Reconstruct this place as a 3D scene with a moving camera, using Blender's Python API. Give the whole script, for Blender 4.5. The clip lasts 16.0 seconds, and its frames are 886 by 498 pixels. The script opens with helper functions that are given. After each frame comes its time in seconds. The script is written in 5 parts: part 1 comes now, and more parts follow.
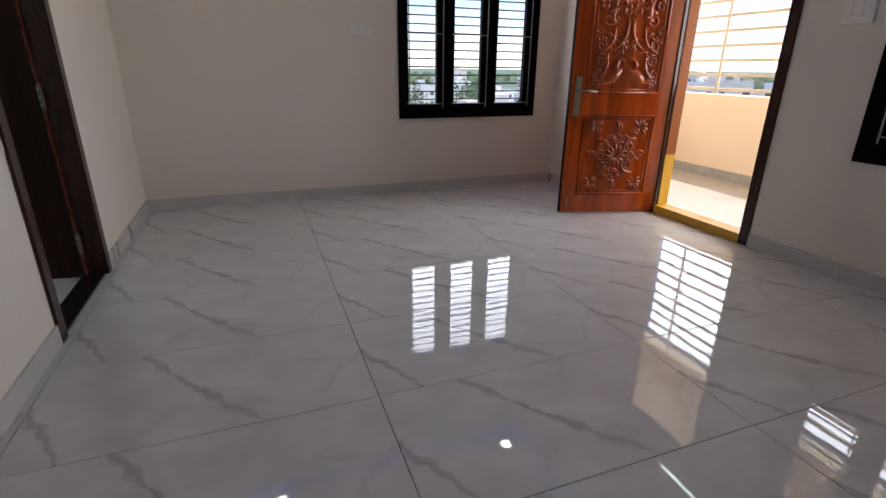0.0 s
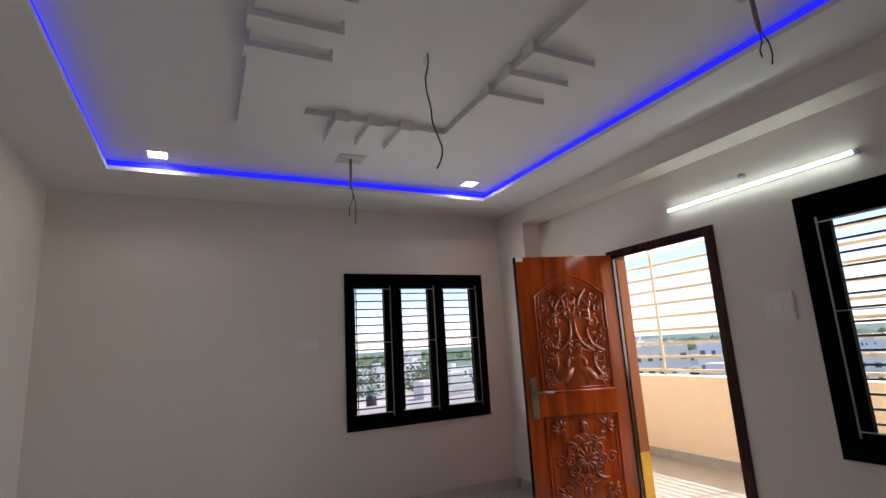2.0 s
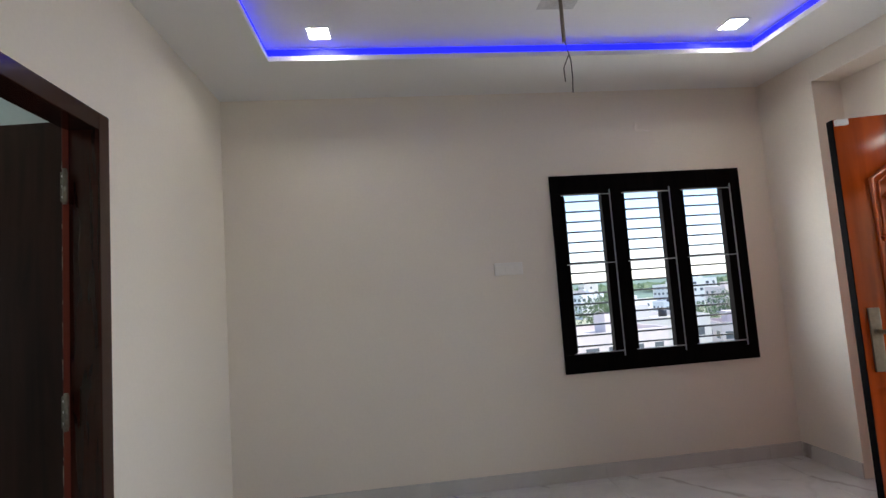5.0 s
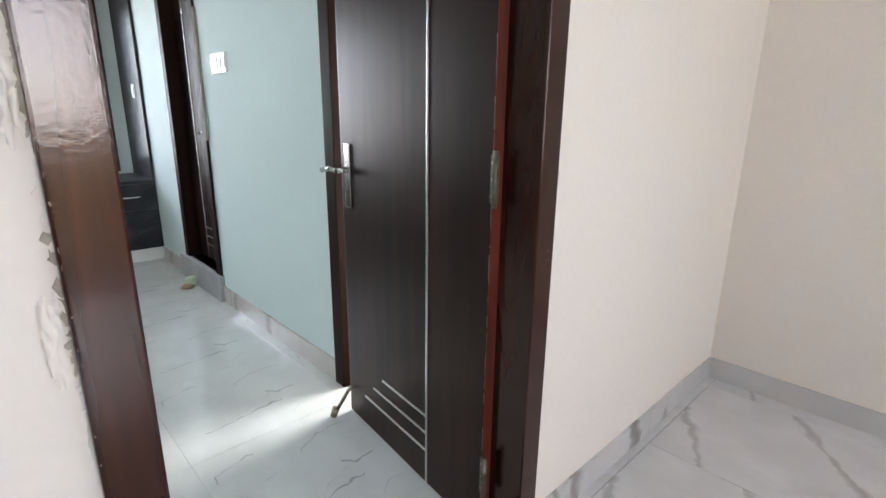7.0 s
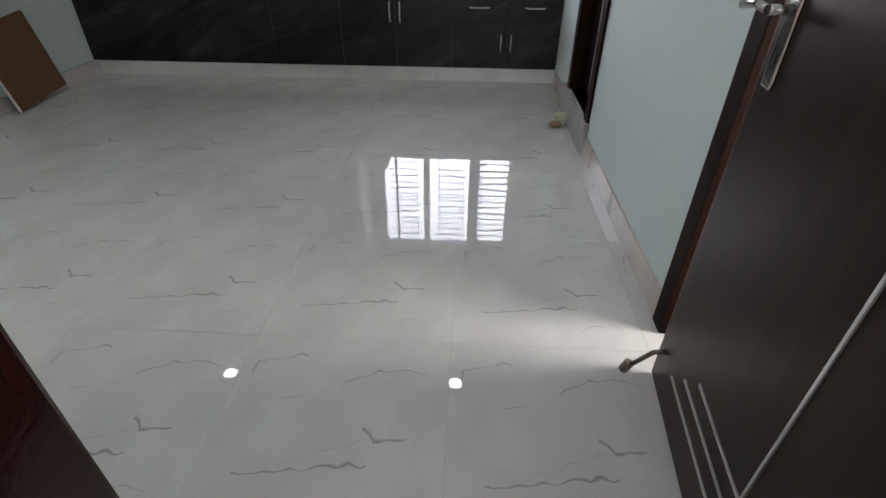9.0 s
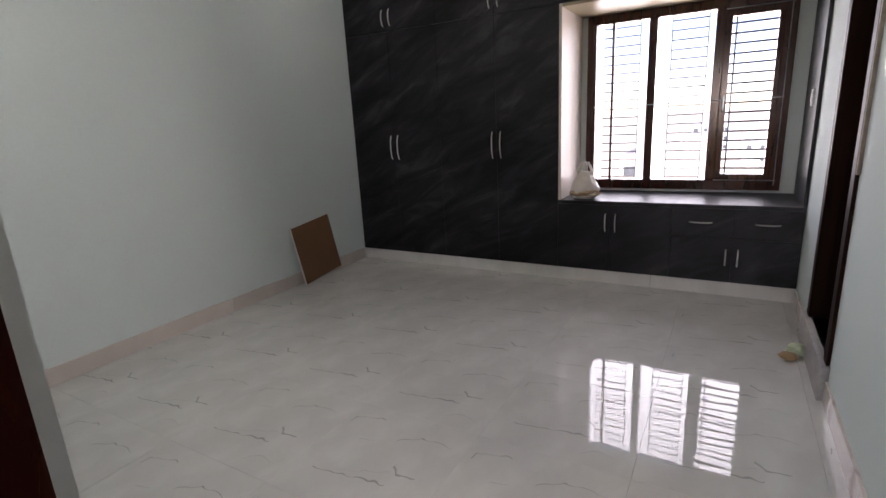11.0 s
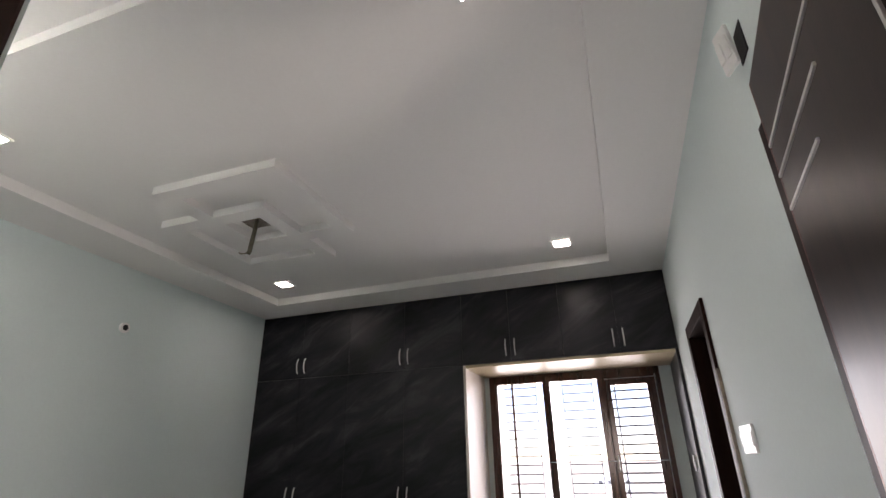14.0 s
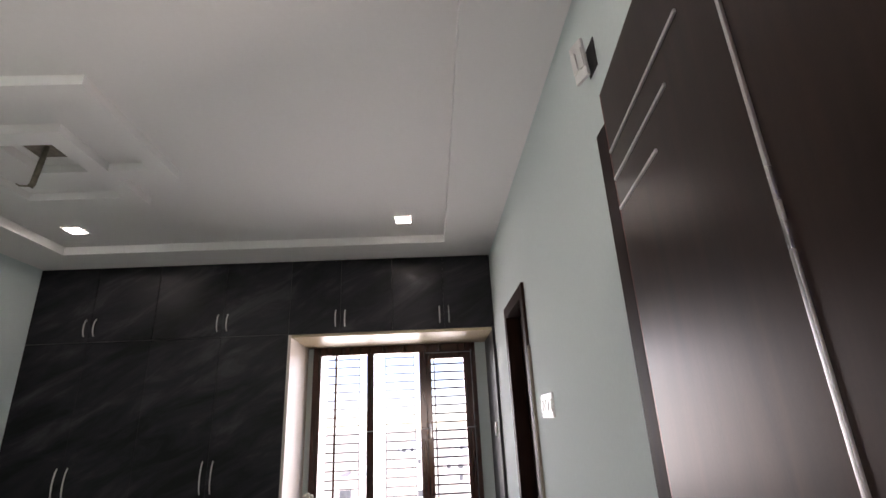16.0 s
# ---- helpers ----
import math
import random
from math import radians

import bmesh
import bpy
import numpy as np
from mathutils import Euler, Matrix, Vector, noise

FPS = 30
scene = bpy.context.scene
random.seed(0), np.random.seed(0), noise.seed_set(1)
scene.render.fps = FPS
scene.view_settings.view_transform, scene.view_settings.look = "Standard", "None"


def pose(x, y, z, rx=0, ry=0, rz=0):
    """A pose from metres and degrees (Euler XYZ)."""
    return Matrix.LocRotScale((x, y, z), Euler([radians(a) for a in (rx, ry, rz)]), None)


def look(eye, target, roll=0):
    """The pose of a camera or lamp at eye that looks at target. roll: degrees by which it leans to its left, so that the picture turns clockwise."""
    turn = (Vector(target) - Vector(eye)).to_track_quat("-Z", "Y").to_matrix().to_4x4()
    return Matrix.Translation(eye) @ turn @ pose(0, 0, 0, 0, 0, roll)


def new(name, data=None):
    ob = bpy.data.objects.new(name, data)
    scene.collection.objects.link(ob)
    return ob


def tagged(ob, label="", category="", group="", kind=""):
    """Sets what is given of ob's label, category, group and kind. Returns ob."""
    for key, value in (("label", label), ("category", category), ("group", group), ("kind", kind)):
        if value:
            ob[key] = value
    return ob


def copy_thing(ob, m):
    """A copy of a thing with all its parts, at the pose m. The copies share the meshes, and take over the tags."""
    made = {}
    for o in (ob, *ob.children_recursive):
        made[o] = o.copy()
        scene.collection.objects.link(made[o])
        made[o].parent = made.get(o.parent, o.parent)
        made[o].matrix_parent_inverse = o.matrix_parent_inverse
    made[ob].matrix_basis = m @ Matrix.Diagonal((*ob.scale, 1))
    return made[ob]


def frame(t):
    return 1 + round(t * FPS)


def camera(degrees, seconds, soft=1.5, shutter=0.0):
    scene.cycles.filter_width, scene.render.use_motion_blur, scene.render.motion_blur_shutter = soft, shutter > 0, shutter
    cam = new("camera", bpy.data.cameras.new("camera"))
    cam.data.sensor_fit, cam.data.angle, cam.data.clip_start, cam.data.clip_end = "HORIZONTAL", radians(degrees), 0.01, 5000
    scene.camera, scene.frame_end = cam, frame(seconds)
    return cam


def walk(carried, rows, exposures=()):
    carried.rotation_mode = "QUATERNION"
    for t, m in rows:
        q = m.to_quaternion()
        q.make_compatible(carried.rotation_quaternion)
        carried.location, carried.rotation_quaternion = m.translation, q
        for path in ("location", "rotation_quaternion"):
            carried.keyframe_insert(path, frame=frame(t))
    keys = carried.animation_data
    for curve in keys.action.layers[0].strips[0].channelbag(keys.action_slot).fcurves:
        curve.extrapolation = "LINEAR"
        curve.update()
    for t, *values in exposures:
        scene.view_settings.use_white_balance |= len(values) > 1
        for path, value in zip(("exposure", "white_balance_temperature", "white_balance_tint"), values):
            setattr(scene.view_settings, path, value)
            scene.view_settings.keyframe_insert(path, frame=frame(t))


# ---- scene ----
cam = camera(83.61, 16.0)
PATH = [
    (0, (0.906, -4.653, 1.173), (1.571, -2.898, 0.482), 0.6),
    (0.5, (0.877, -4.606, 1.159), (1.504, -2.9, 0.325), -0.0),
    (1, (0.933, -4.481, 1.187), (1.603, -2.677, 0.641), 0.8),
    (1.5, (1.028, -4.376, 1.313), (1.762, -2.517, 1.273), -1.2),
    (2, (1.06, -4.406, 1.387), (1.929, -2.646, 1.771), -3.4),
    (2.5, (1.125, -4.43, 1.409), (1.997, -2.763, 2.09), -4.2),
    (3, (1.205, -4.407, 1.422), (2.125, -2.835, 2.248), -6.1),
    (3.5, (1.201, -4.289, 1.397), (2.05, -2.578, 1.988), -5.9),
    (3.7, (1.165, -4.17, 1.375), (1.946, -2.389, 1.841), -5.7),
    (5.8, (1.011, -2.879, 1.298), (0.568, -0.929, 1.297), -2.8),
    (6, (0.975, -2.762, 1.256), (0.302, -0.881, 1.166), -3.0),
    (6.5, (0.842, -2.464, 1.226), (-0.375, -0.911, 0.902), -2.0),
    (7, (0.651, -2.317, 1.149), (-0.748, -0.987, 0.627), 0.7),
    (7.5, (0.455, -2.181, 1.136), (-1.004, -1.111, 0.286), 1.1),
    (8, (0.328, -2.015, 1.071), (-1.274, -1.426, 0.029), 0.3),
    (8.5, (0.233, -1.942, 1.089), (-1.382, -1.708, -0.066), -0.3),
    (9, (0.135, -1.925, 1.105), (-1.505, -2.005, -0.036), 0.5),
    (9.5, (0.062, -1.794, 1.185), (-1.559, -2.313, 0.134), -2.3),
    (10, (0.038, -1.734, 1.236), (-1.575, -2.524, 0.357), -4.4),
    (12.5, (0.124, -1.734, 1.303), (-1.68, -2.586, 1.458), 0.1),
    (13, (0.121, -1.73, 1.322), (-1.681, -2.503, 1.714), 0.1),
    (13.5, (0.121, -1.73, 1.332), (-1.659, -2.401, 1.948), -0.6),
    (14, (0.123, -1.722, 1.339), (-1.617, -2.31, 2.13), -1.3),
    (14.5, (0.12, -1.718, 1.341), (-1.589, -2.277, 2.216), -1.0),
    (15, (0.119, -1.723, 1.339), (-1.619, -2.217, 2.197), -0.9),
    (15.5, (0.117, -1.737, 1.332), (-1.697, -2.038, 2.117), -1.6),
    (16, (0.11, -1.794, 1.33), (-1.772, -1.726, 2.005), -2.7),
]
EXPOSURES = [(0.0, 0.86, 6500, 14), (0.5, 0.80, 6500, 14), (1.0, 0.64, 6500, 14), (1.5, 0.69, 6500, 15), (2.0, 0.75, 6500, 15), (3.0, 0.83, 6500, 15), (3.7, 0.82, 6500, 15), (5.8, 1.8, 6200, 5), (6.5, 2.24, 6100, 10), (7.0, 2.34, 6200, 11), (7.5, 2.2, 6300, 13), (8.0, 1.72, 6300, 10), (8.5, 1.68, 6500, 13), (9.0, 1.55, 6600, 18), (9.5, 1.36, 6800, 23), (10.0, 1.40, 6900, 26), (12.5, 1.57, 7100, 28), (14.0, 1.50, 7100, 25), (15.0, 1.43, 7100, 24), (16.0, 1.55, 7100, 26)]
walk(cam, [(t, look(eye, target, roll)) for t, eye, target, roll in PATH], EXPOSURES)

# ---------------------------------------------------------------- light
SUN_ELEVATION, SUN_AZIMUTH = radians(57), radians(-12)   # azimuth counted from +x
world = bpy.data.worlds.new("sky")
scene.world = world
world.use_nodes = True
wn = world.node_tree
sky = wn.nodes.new("ShaderNodeTexSky")
sky.sky_type, sky.sun_disc = "NISHITA", False
sky.sun_elevation, sky.sun_rotation = SUN_ELEVATION, radians(90) - SUN_AZIMUTH
sky.air_density, sky.dust_density, sky.ozone_density = 0.9, 0.12, 1.0
wn.nodes["Background"].inputs["Strength"].default_value = 0.145
haze = wn.nodes.new("ShaderNodeVectorMath")
haze.operation = "MULTIPLY"
haze.inputs[1].default_value = (0.86, 0.89, 1.05)
wn.links.new(sky.outputs[0], haze.inputs[0])
wn.links.new(haze.outputs[0], wn.nodes["Background"].inputs["Color"])


def sun_lamp():
    data = bpy.data.lights.new("sun", "SUN")
    data.energy, data.angle, data.color = 4.0, radians(0.6), (1.0, 0.95, 0.87)
    ob = new("sun", data)
    d = Vector((math.cos(SUN_ELEVATION) * math.cos(SUN_AZIMUTH), math.cos(SUN_ELEVATION) * math.sin(SUN_AZIMUTH), math.sin(SUN_ELEVATION)))
    ob.matrix_world = look(d * 50, (0, 0, 0))


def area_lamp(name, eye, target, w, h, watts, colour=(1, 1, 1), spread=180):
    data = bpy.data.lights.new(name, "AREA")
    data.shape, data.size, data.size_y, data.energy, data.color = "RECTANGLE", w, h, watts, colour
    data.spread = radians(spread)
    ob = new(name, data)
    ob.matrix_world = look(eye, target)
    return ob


sun_lamp()
DAY = (0.93, 0.97, 1.0)
area_lamp("daylight_window_hall", (2.93, 0.23, 1.40), (2.93, -1, 1.40), 1.40, 1.25, 19, DAY)
area_lamp("daylight_balcony", (6.03, -3.1, 1.70), (3, -3.1, 1.70), 6.8, 1.45, 140, DAY)
area_lamp("daylight_bedroom_window", (-4.50, -2.10, 1.35), (-3, -2.10, 1.35), 1.40, 1.30, 10.5, DAY, 132)
# Unseen lamp added behind the side door to throw the floor beam.
area_lamp("side_door_fill_lamp", (-0.76, -0.06, 0.85), (-0.80, -3, 0.55), 0.60, 1.2, 16, (1.0, 0.97, 0.92))


# ---------------------------------------------------------------- materials
def mat(name, colour, rough=0.5, metal=0.0, vary=0.06, scale=3.0, fine=60.0, bump=0.15, bump_scale=120.0, specular=0.5, coat=0.0, rough_vary=0.05, bump_distance=0.002):
    m = bpy.data.materials.new(name)
    m.use_nodes = True
    nt = m.node_tree
    b = nt.nodes["Principled BSDF"]
    tc = nt.nodes.new("ShaderNodeTexCoord")
    big, small, rel = (nt.nodes.new("ShaderNodeTexNoise") for _ in range(3))
    for n, s, d in ((big, scale, 3), (small, fine, 4), (rel, bump_scale, 3)):
        n.inputs["Scale"].default_value, n.inputs["Detail"].default_value = s, d
        nt.links.new(tc.outputs["Object"], n.inputs["Vector"])
    add = nt.nodes.new("ShaderNodeMath")
    add.operation = "ADD"
    nt.links.new(big.outputs["Fac"], add.inputs[0])
    nt.links.new(small.outputs["Fac"], add.inputs[1])
    ramp = nt.nodes.new("ShaderNodeMapRange")
    ramp.inputs["From Min"].default_value, ramp.inputs["From Max"].default_value = 0.6, 1.4
    ramp.inputs["To Min"].default_value, ramp.inputs["To Max"].default_value = 1 - vary, 1 + vary
    nt.links.new(add.outputs[0], ramp.inputs["Value"])
    mul = nt.nodes.new("ShaderNodeVectorMath")
    mul.operation = "SCALE"
    mul.inputs[0].default_value = colour
    nt.links.new(ramp.outputs[0], mul.inputs["Scale"])
    nt.links.new(mul.outputs[0], b.inputs["Base Color"])
    rr = nt.nodes.new("ShaderNodeMapRange")
    rr.inputs["From Min"].default_value, rr.inputs["From Max"].default_value = 0.3, 0.7
    rr.inputs["To Min"].default_value, rr.inputs["To Max"].default_value = max(0.02, rough - rough_vary), min(1, rough + rough_vary)
    nt.links.new(big.outputs["Fac"], rr.inputs["Value"])
    nt.links.new(rr.outputs[0], b.inputs["Roughness"])
    b.inputs["Metallic"].default_value = metal
    b.inputs["Specular IOR Level"].default_value = specular
    b.inputs["Coat Weight"].default_value = coat
    b.inputs["Coat Roughness"].default_value = 0.08
    bp = nt.nodes.new("ShaderNodeBump")
    bp.inputs["Strength"].default_value, bp.inputs["Distance"].default_value = bump, bump_distance
    nt.links.new(rel.outputs["Fac"], bp.inputs["Height"])
    nt.links.new(bp.outputs[0], b.inputs["Normal"])
    return m


def wood(name, dark, light, rough=0.3, coat=0.3, along="Z", scale=7.0, bump=0.03, specular=0.5):
    """Grained wood or veneer, the grain along one local axis."""
    m = mat(name, dark, rough, 0, bump=bump, coat=coat, specular=specular)
    nt = m.node_tree
    b = nt.nodes["Principled BSDF"]
    tc = nt.nodes["Texture Coordinate"]
    mp = nt.nodes.new("ShaderNodeMapping")
    mp.inputs["Scale"].default_value = [0.08 if a == along else 1.0 for a in "XYZ"]
    nt.links.new(tc.outputs["Object"], mp.inputs["Vector"])
    n1 = nt.nodes.new("ShaderNodeTexNoise")
    n1.inputs["Scale"].default_value, n1.inputs["Detail"].default_value, n1.inputs["Distortion"].default_value = scale * 4, 6, 0.6
    nt.links.new(mp.outputs[0], n1.inputs["Vector"])
    ramp = nt.nodes.new("ShaderNodeValToRGB")
    ramp.color_ramp.elements[0].position, ramp.color_ramp.elements[1].position = 0.32, 0.72
    ramp.color_ramp.elements[0].color = (*dark, 1)
    ramp.color_ramp.elements[1].color = (*light, 1)
    nt.links.new(n1.outputs["Fac"], ramp.inputs["Fac"])
    nt.links.new(ramp.outputs[0], b.inputs["Base Color"])
    nt.links.remove(b.inputs["Roughness"].links[0])
    b.inputs["Roughness"].default_value = rough
    b.inputs["Specular Tint"].default_value = (1.0, 0.86, 0.78, 1)
    return m


def marble(name, ground, vein, rough, veins, warp, warp_scale, ripple, per_tile=0.0, upright=False):
    """Polished vitrified tile. veins: (x0, y0, x1, y1, width, strength) on the tile, bent by a noise."""
    m = bpy.data.materials.new(name)
    m.use_nodes = True
    nt = m.node_tree
    b = nt.nodes["Principled BSDF"]

    def math_node(op, a, c=None, d=None):
        n = nt.nodes.new("ShaderNodeMath")
        n.operation = op
        for k, v in enumerate((a, c, d)):
            if v is None:
                continue
            if isinstance(v, (int, float)):
                n.inputs[k].default_value = v
            else:
                nt.links.new(v, n.inputs[k])
        return n.outputs[0]

    def vec(op, a, c=None, scale=None, out=0):
        n = nt.nodes.new("ShaderNodeVectorMath")
        n.operation = op
        for k, v in enumerate((a, c)):
            if v is None:
                continue
            if isinstance(v, tuple):
                n.inputs[k].default_value = v
            else:
                nt.links.new(v, n.inputs[k])
        if scale is not None:
            if isinstance(scale, (int, float)):
                n.inputs["Scale"].default_value = scale
            else:
                nt.links.new(scale, n.inputs["Scale"])
        return n.outputs[out]

    def noise_node(where, scale, detail=3.0):
        n = nt.nodes.new("ShaderNodeTexNoise")
        n.inputs["Scale"].default_value, n.inputs["Detail"].default_value = scale, detail
        nt.links.new(where, n.inputs["Vector"])
        return n

    def remap(value, a, c, d, e):
        n = nt.nodes.new("ShaderNodeMapRange")
        n.interpolation_type = "SMOOTHSTEP"
        for k, v in zip(("From Min", "From Max", "To Min", "To Max"), (a, c, d, e)):
            n.inputs[k].default_value = v
        nt.links.new(value, n.inputs["Value"])
        return n.outputs[0]

    tc = nt.nodes.new("ShaderNodeTexCoord").outputs["Object"]
    where = tc
    if upright:
        parts_, joined = nt.nodes.new("ShaderNodeSeparateXYZ"), nt.nodes.new("ShaderNodeCombineXYZ")
        nt.links.new(tc, parts_.inputs[0])
        nt.links.new(parts_.outputs["X"], joined.inputs["X"])
        nt.links.new(parts_.outputs["Z"], joined.inputs["Y"])
        where = joined.outputs[0]
    if per_tile:
        info = nt.nodes.new("ShaderNodeObjectInfo")
        where = vec("ADD", tc, vec("SCALE", (1.0, 1.7, 0.6), None, math_node("MULTIPLY", info.outputs["Random"], per_tile)))
    bend = vec("SCALE", vec("SUBTRACT", noise_node(where, warp_scale, 2.0).outputs["Color"], (0.5, 0.5, 0.5)), None, warp)
    p = vec("MULTIPLY", vec("ADD", where, bend), (1.0, 1.0, 0.0))
    thick = remap(noise_node(where, 14.0, 3.0).outputs["Fac"], 0.30, 0.68, 0.25, 1.25)
    total = None
    for x0, y0, x1, y1, w, k in veins:
        d = Vector((x1 - x0, y1 - y0, 0))
        L, d = d.length, d.normalized()
        rel = vec("SUBTRACT", p, (x0, y0, 0.0))
        along = vec("DOT_PRODUCT", rel, tuple(d), out=1)
        foot = vec("SCALE", tuple(d), None, math_node("MINIMUM", math_node("MAXIMUM", along, 0.0), L))
        dist = vec("LENGTH", vec("SUBTRACT", rel, foot), out=1)
        one = remap(math_node("DIVIDE", dist, thick), 0.0, w, k, 0.0)
        total = one if total is None else math_node("MAXIMUM", total, one)
    # clouding of the ground and faint drifts round the veins
    drift = remap(noise_node(vec("MULTIPLY", p, (1.0, 1.6, 1.0)), 3.2, 5.0).outputs["Fac"], 0.35, 0.70, 0.93, 1.05)
    gs = vec("SCALE", ground, None, drift)
    mix = nt.nodes.new("ShaderNodeMix")
    mix.data_type = "RGBA"
    nt.links.new(math_node("MULTIPLY", total, 0.9), mix.inputs["Factor"])
    nt.links.new(gs, mix.inputs["A"])
    mix.inputs["B"].default_value = (*vein, 1)
    nt.links.new(mix.outputs["Result"], b.inputs["Base Color"])
    smear = noise_node(tc, 2.5, 5.0).outputs["Fac"]
    nt.links.new(remap(smear, 0.4, 0.75, rough, rough * 2.2), b.inputs["Roughness"])
    b.inputs["IOR"].default_value = 1.5
    bp = nt.nodes.new("ShaderNodeBump")
    bp.inputs["Strength"].default_value, bp.inputs["Distance"].default_value = ripple, 0.002
    nt.links.new(noise_node(tc, 7.0, 1.0).outputs["Fac"], bp.inputs["Height"])
    nt.links.new(bp.outputs[0], b.inputs["Normal"])
    return m


def glow(name, colour, strength):
    m = bpy.data.materials.new(name)
    m.use_nodes = True
    b = m.node_tree.nodes["Principled BSDF"]
    b.inputs["Base Color"].default_value = (*colour, 1)
    b.inputs["Emission Color"].default_value = (*colour, 1)
    b.inputs["Emission Strength"].default_value = strength
    return m



M_CREAM = mat("cream_wall_paint", (0.77, 0.70, 0.605), 0.8, vary=0.03, scale=1.2, bump=0.12, bump_scale=70, specular=0.25)
M_TEAL = mat("pale_aqua_wall_paint", (0.62, 0.705, 0.69), 0.8, vary=0.03, scale=1.2, bump=0.12, bump_scale=70, specular=0.25)
M_CEIL = mat("white_ceiling_paint", (0.78, 0.77, 0.75), 0.7, vary=0.02, scale=1.0, bump=0.08, bump_scale=40)
HALL_VEINS = [(0.32, 0.60, 0.46, 0.387, 0.016, 0.75), (0.46, 0.387, 0.62, 0.19, 0.014, 0.8), (0.62, 0.19, 0.77, 0.0, 0.017, 0.6), (0.62, 0.19, 0.80, 0.12, 0.022, 0.3),
              (0.0, 0.335, 0.09, 0.18, 0.014, 0.8), (0.09, 0.18, 0.17, 0.0, 0.013, 0.7), (1.195, 0.33, 1.10, 0.256, 0.014, 0.35), (1.10, 0.256, 0.985, 0.09, 0.016, 0.35),
              (0.97, 0.38, 1.03, 0.35, 0.016, 0.4), (0.39, 0.10, 0.50, 0.16, 0.02, 0.22), (0.80, 0.60, 0.72, 0.45, 0.02, 0.2)]
BED_VEINS = [(0.189, 0.322, 0.114, 0.409, 0.005, 0.55), (0.114, 0.409, 0.110, 0.529, 0.006, 0.9), (0.135, 0.04, 0.090, 0.052, 0.006, 0.9), (0.090, 0.052, 0.085, 0.17, 0.005, 0.7),
             (0.309, 0.385, 0.336, 0.409, 0.006, 0.8), (0.336, 0.409, 0.312, 0.516, 0.006, 0.8), (0.466, 0.097, 0.436, 0.206, 0.006, 0.8), (0.436, 0.206, 0.415, 0.42, 0.006, 0.85),
             (0.417, 0.188, 0.342, 0.371, 0.004, 0.25), (0.23, 0.15, 0.215, 0.22, 0.005, 0.45), (0.53, 0.40, 0.515, 0.50, 0.004, 0.4)]
HALL_VEINS = [(x0, y0, x1, y1, 2.1 * w, 0.70 * k if k > 0.45 else 0.45 * k) for x0, y0, x1, y1, w, k in HALL_VEINS]
M_TILE = marble("white_marble_tile", (0.62, 0.61, 0.59), (0.24, 0.21, 0.18), 0.012, HALL_VEINS, 0.13, 6.0, 0.10)
BED_VEINS = [(x0, y0, x1, y1, 1.15 * w, 0.72 * k) for x0, y0, x1, y1, w, k in BED_VEINS]
M_TILE_BED = marble("white_marble_tile_fine", (0.59, 0.60, 0.575), (0.09, 0.095, 0.10), 0.010, BED_VEINS, 0.15, 7.0, 0.14)
M_GROUT = mat("dark_grey_grout", (0.16, 0.155, 0.15), 0.8)
SKIRT_VEINS = [(x, -0.05, x + dx, 0.15, w, k) for x, dx, w, k in ((0.08, 0.10, 0.03, 0.7), (0.31, -0.16, 0.045, 0.8), (0.55, 0.22, 0.05, 0.9), (0.86, 0.08, 0.02, 0.6), (1.08, -0.12, 0.05, 0.8), (1.42, 0.2, 0.05, 0.9), (1.75, -0.1, 0.03, 0.7), (2.05, 0.18, 0.05, 0.9), (2.5, -0.2, 0.05, 0.8), (2.9, 0.12, 0.03, 0.7), (3.3, 0.2, 0.05, 0.9), (3.7, -0.1, 0.03, 0.7))]
M_SKIRT = marble("grey_marble_skirting", (0.58, 0.555, 0.52), (0.22, 0.19, 0.165), 0.10, SKIRT_VEINS, 0.12, 5.0, 0.05, 0.3, True)
M_SKIRT_BED = marble("beige_marble_skirting", (0.60, 0.55, 0.51), (0.38, 0.31, 0.27), 0.12, SKIRT_VEINS, 0.12, 5.0, 0.05, 0.3, True)
M_PLINTH = marble("white_marble_plinth", (0.68, 0.67, 0.64), (0.40, 0.36, 0.32), 0.12, SKIRT_VEINS, 0.12, 5.0, 0.05, 0.3, True)
M_GROUT_PALE = mat("pale_grout", (0.36, 0.36, 0.35), 0.8)
M_PATCH = mat("pale_grey_filler", (0.52, 0.51, 0.50), 0.9, vary=0.25, scale=12)
M_BLACK = wood("near_black_stained_wood", (0.003, 0.0025, 0.0025), (0.006, 0.005, 0.0045), 0.75, 0.0, specular=0.02)
M_BROWN = wood("dark_brown_varnished_wood", (0.019, 0.0045, 0.0027), (0.042, 0.0115, 0.0065), 0.15, 0.0, bump=0.10, specular=0.48)
M_LEAF = wood("dark_wenge_laminate", (0.0064, 0.0028, 0.0019), (0.0255, 0.0105, 0.0066), 0.37, 0.0, scale=5, specular=0.24)
M_LEAF.node_tree.nodes["Principled BSDF"].inputs["Specular Tint"].default_value = (1.0, 0.74, 0.60, 1)
M_ESP = wood("espresso_stained_wood", (0.010, 0.004, 0.003), (0.022, 0.009, 0.006), 0.5, 0.0, specular=0.08)
M_ORANGE = mat("orange_brown_paint", (0.30, 0.088, 0.018), 0.6, vary=0.1, specular=0.2)
M_RED = wood("red_brown_raw_edge", (0.07, 0.010, 0.005), (0.15, 0.025, 0.010), 0.4, 0.2)
M_TEAK = wood("varnished_orange_teak", (0.20, 0.027, 0.0028), (0.47, 0.070, 0.007), 0.10, 0.0, scale=3.0, specular=0.7)
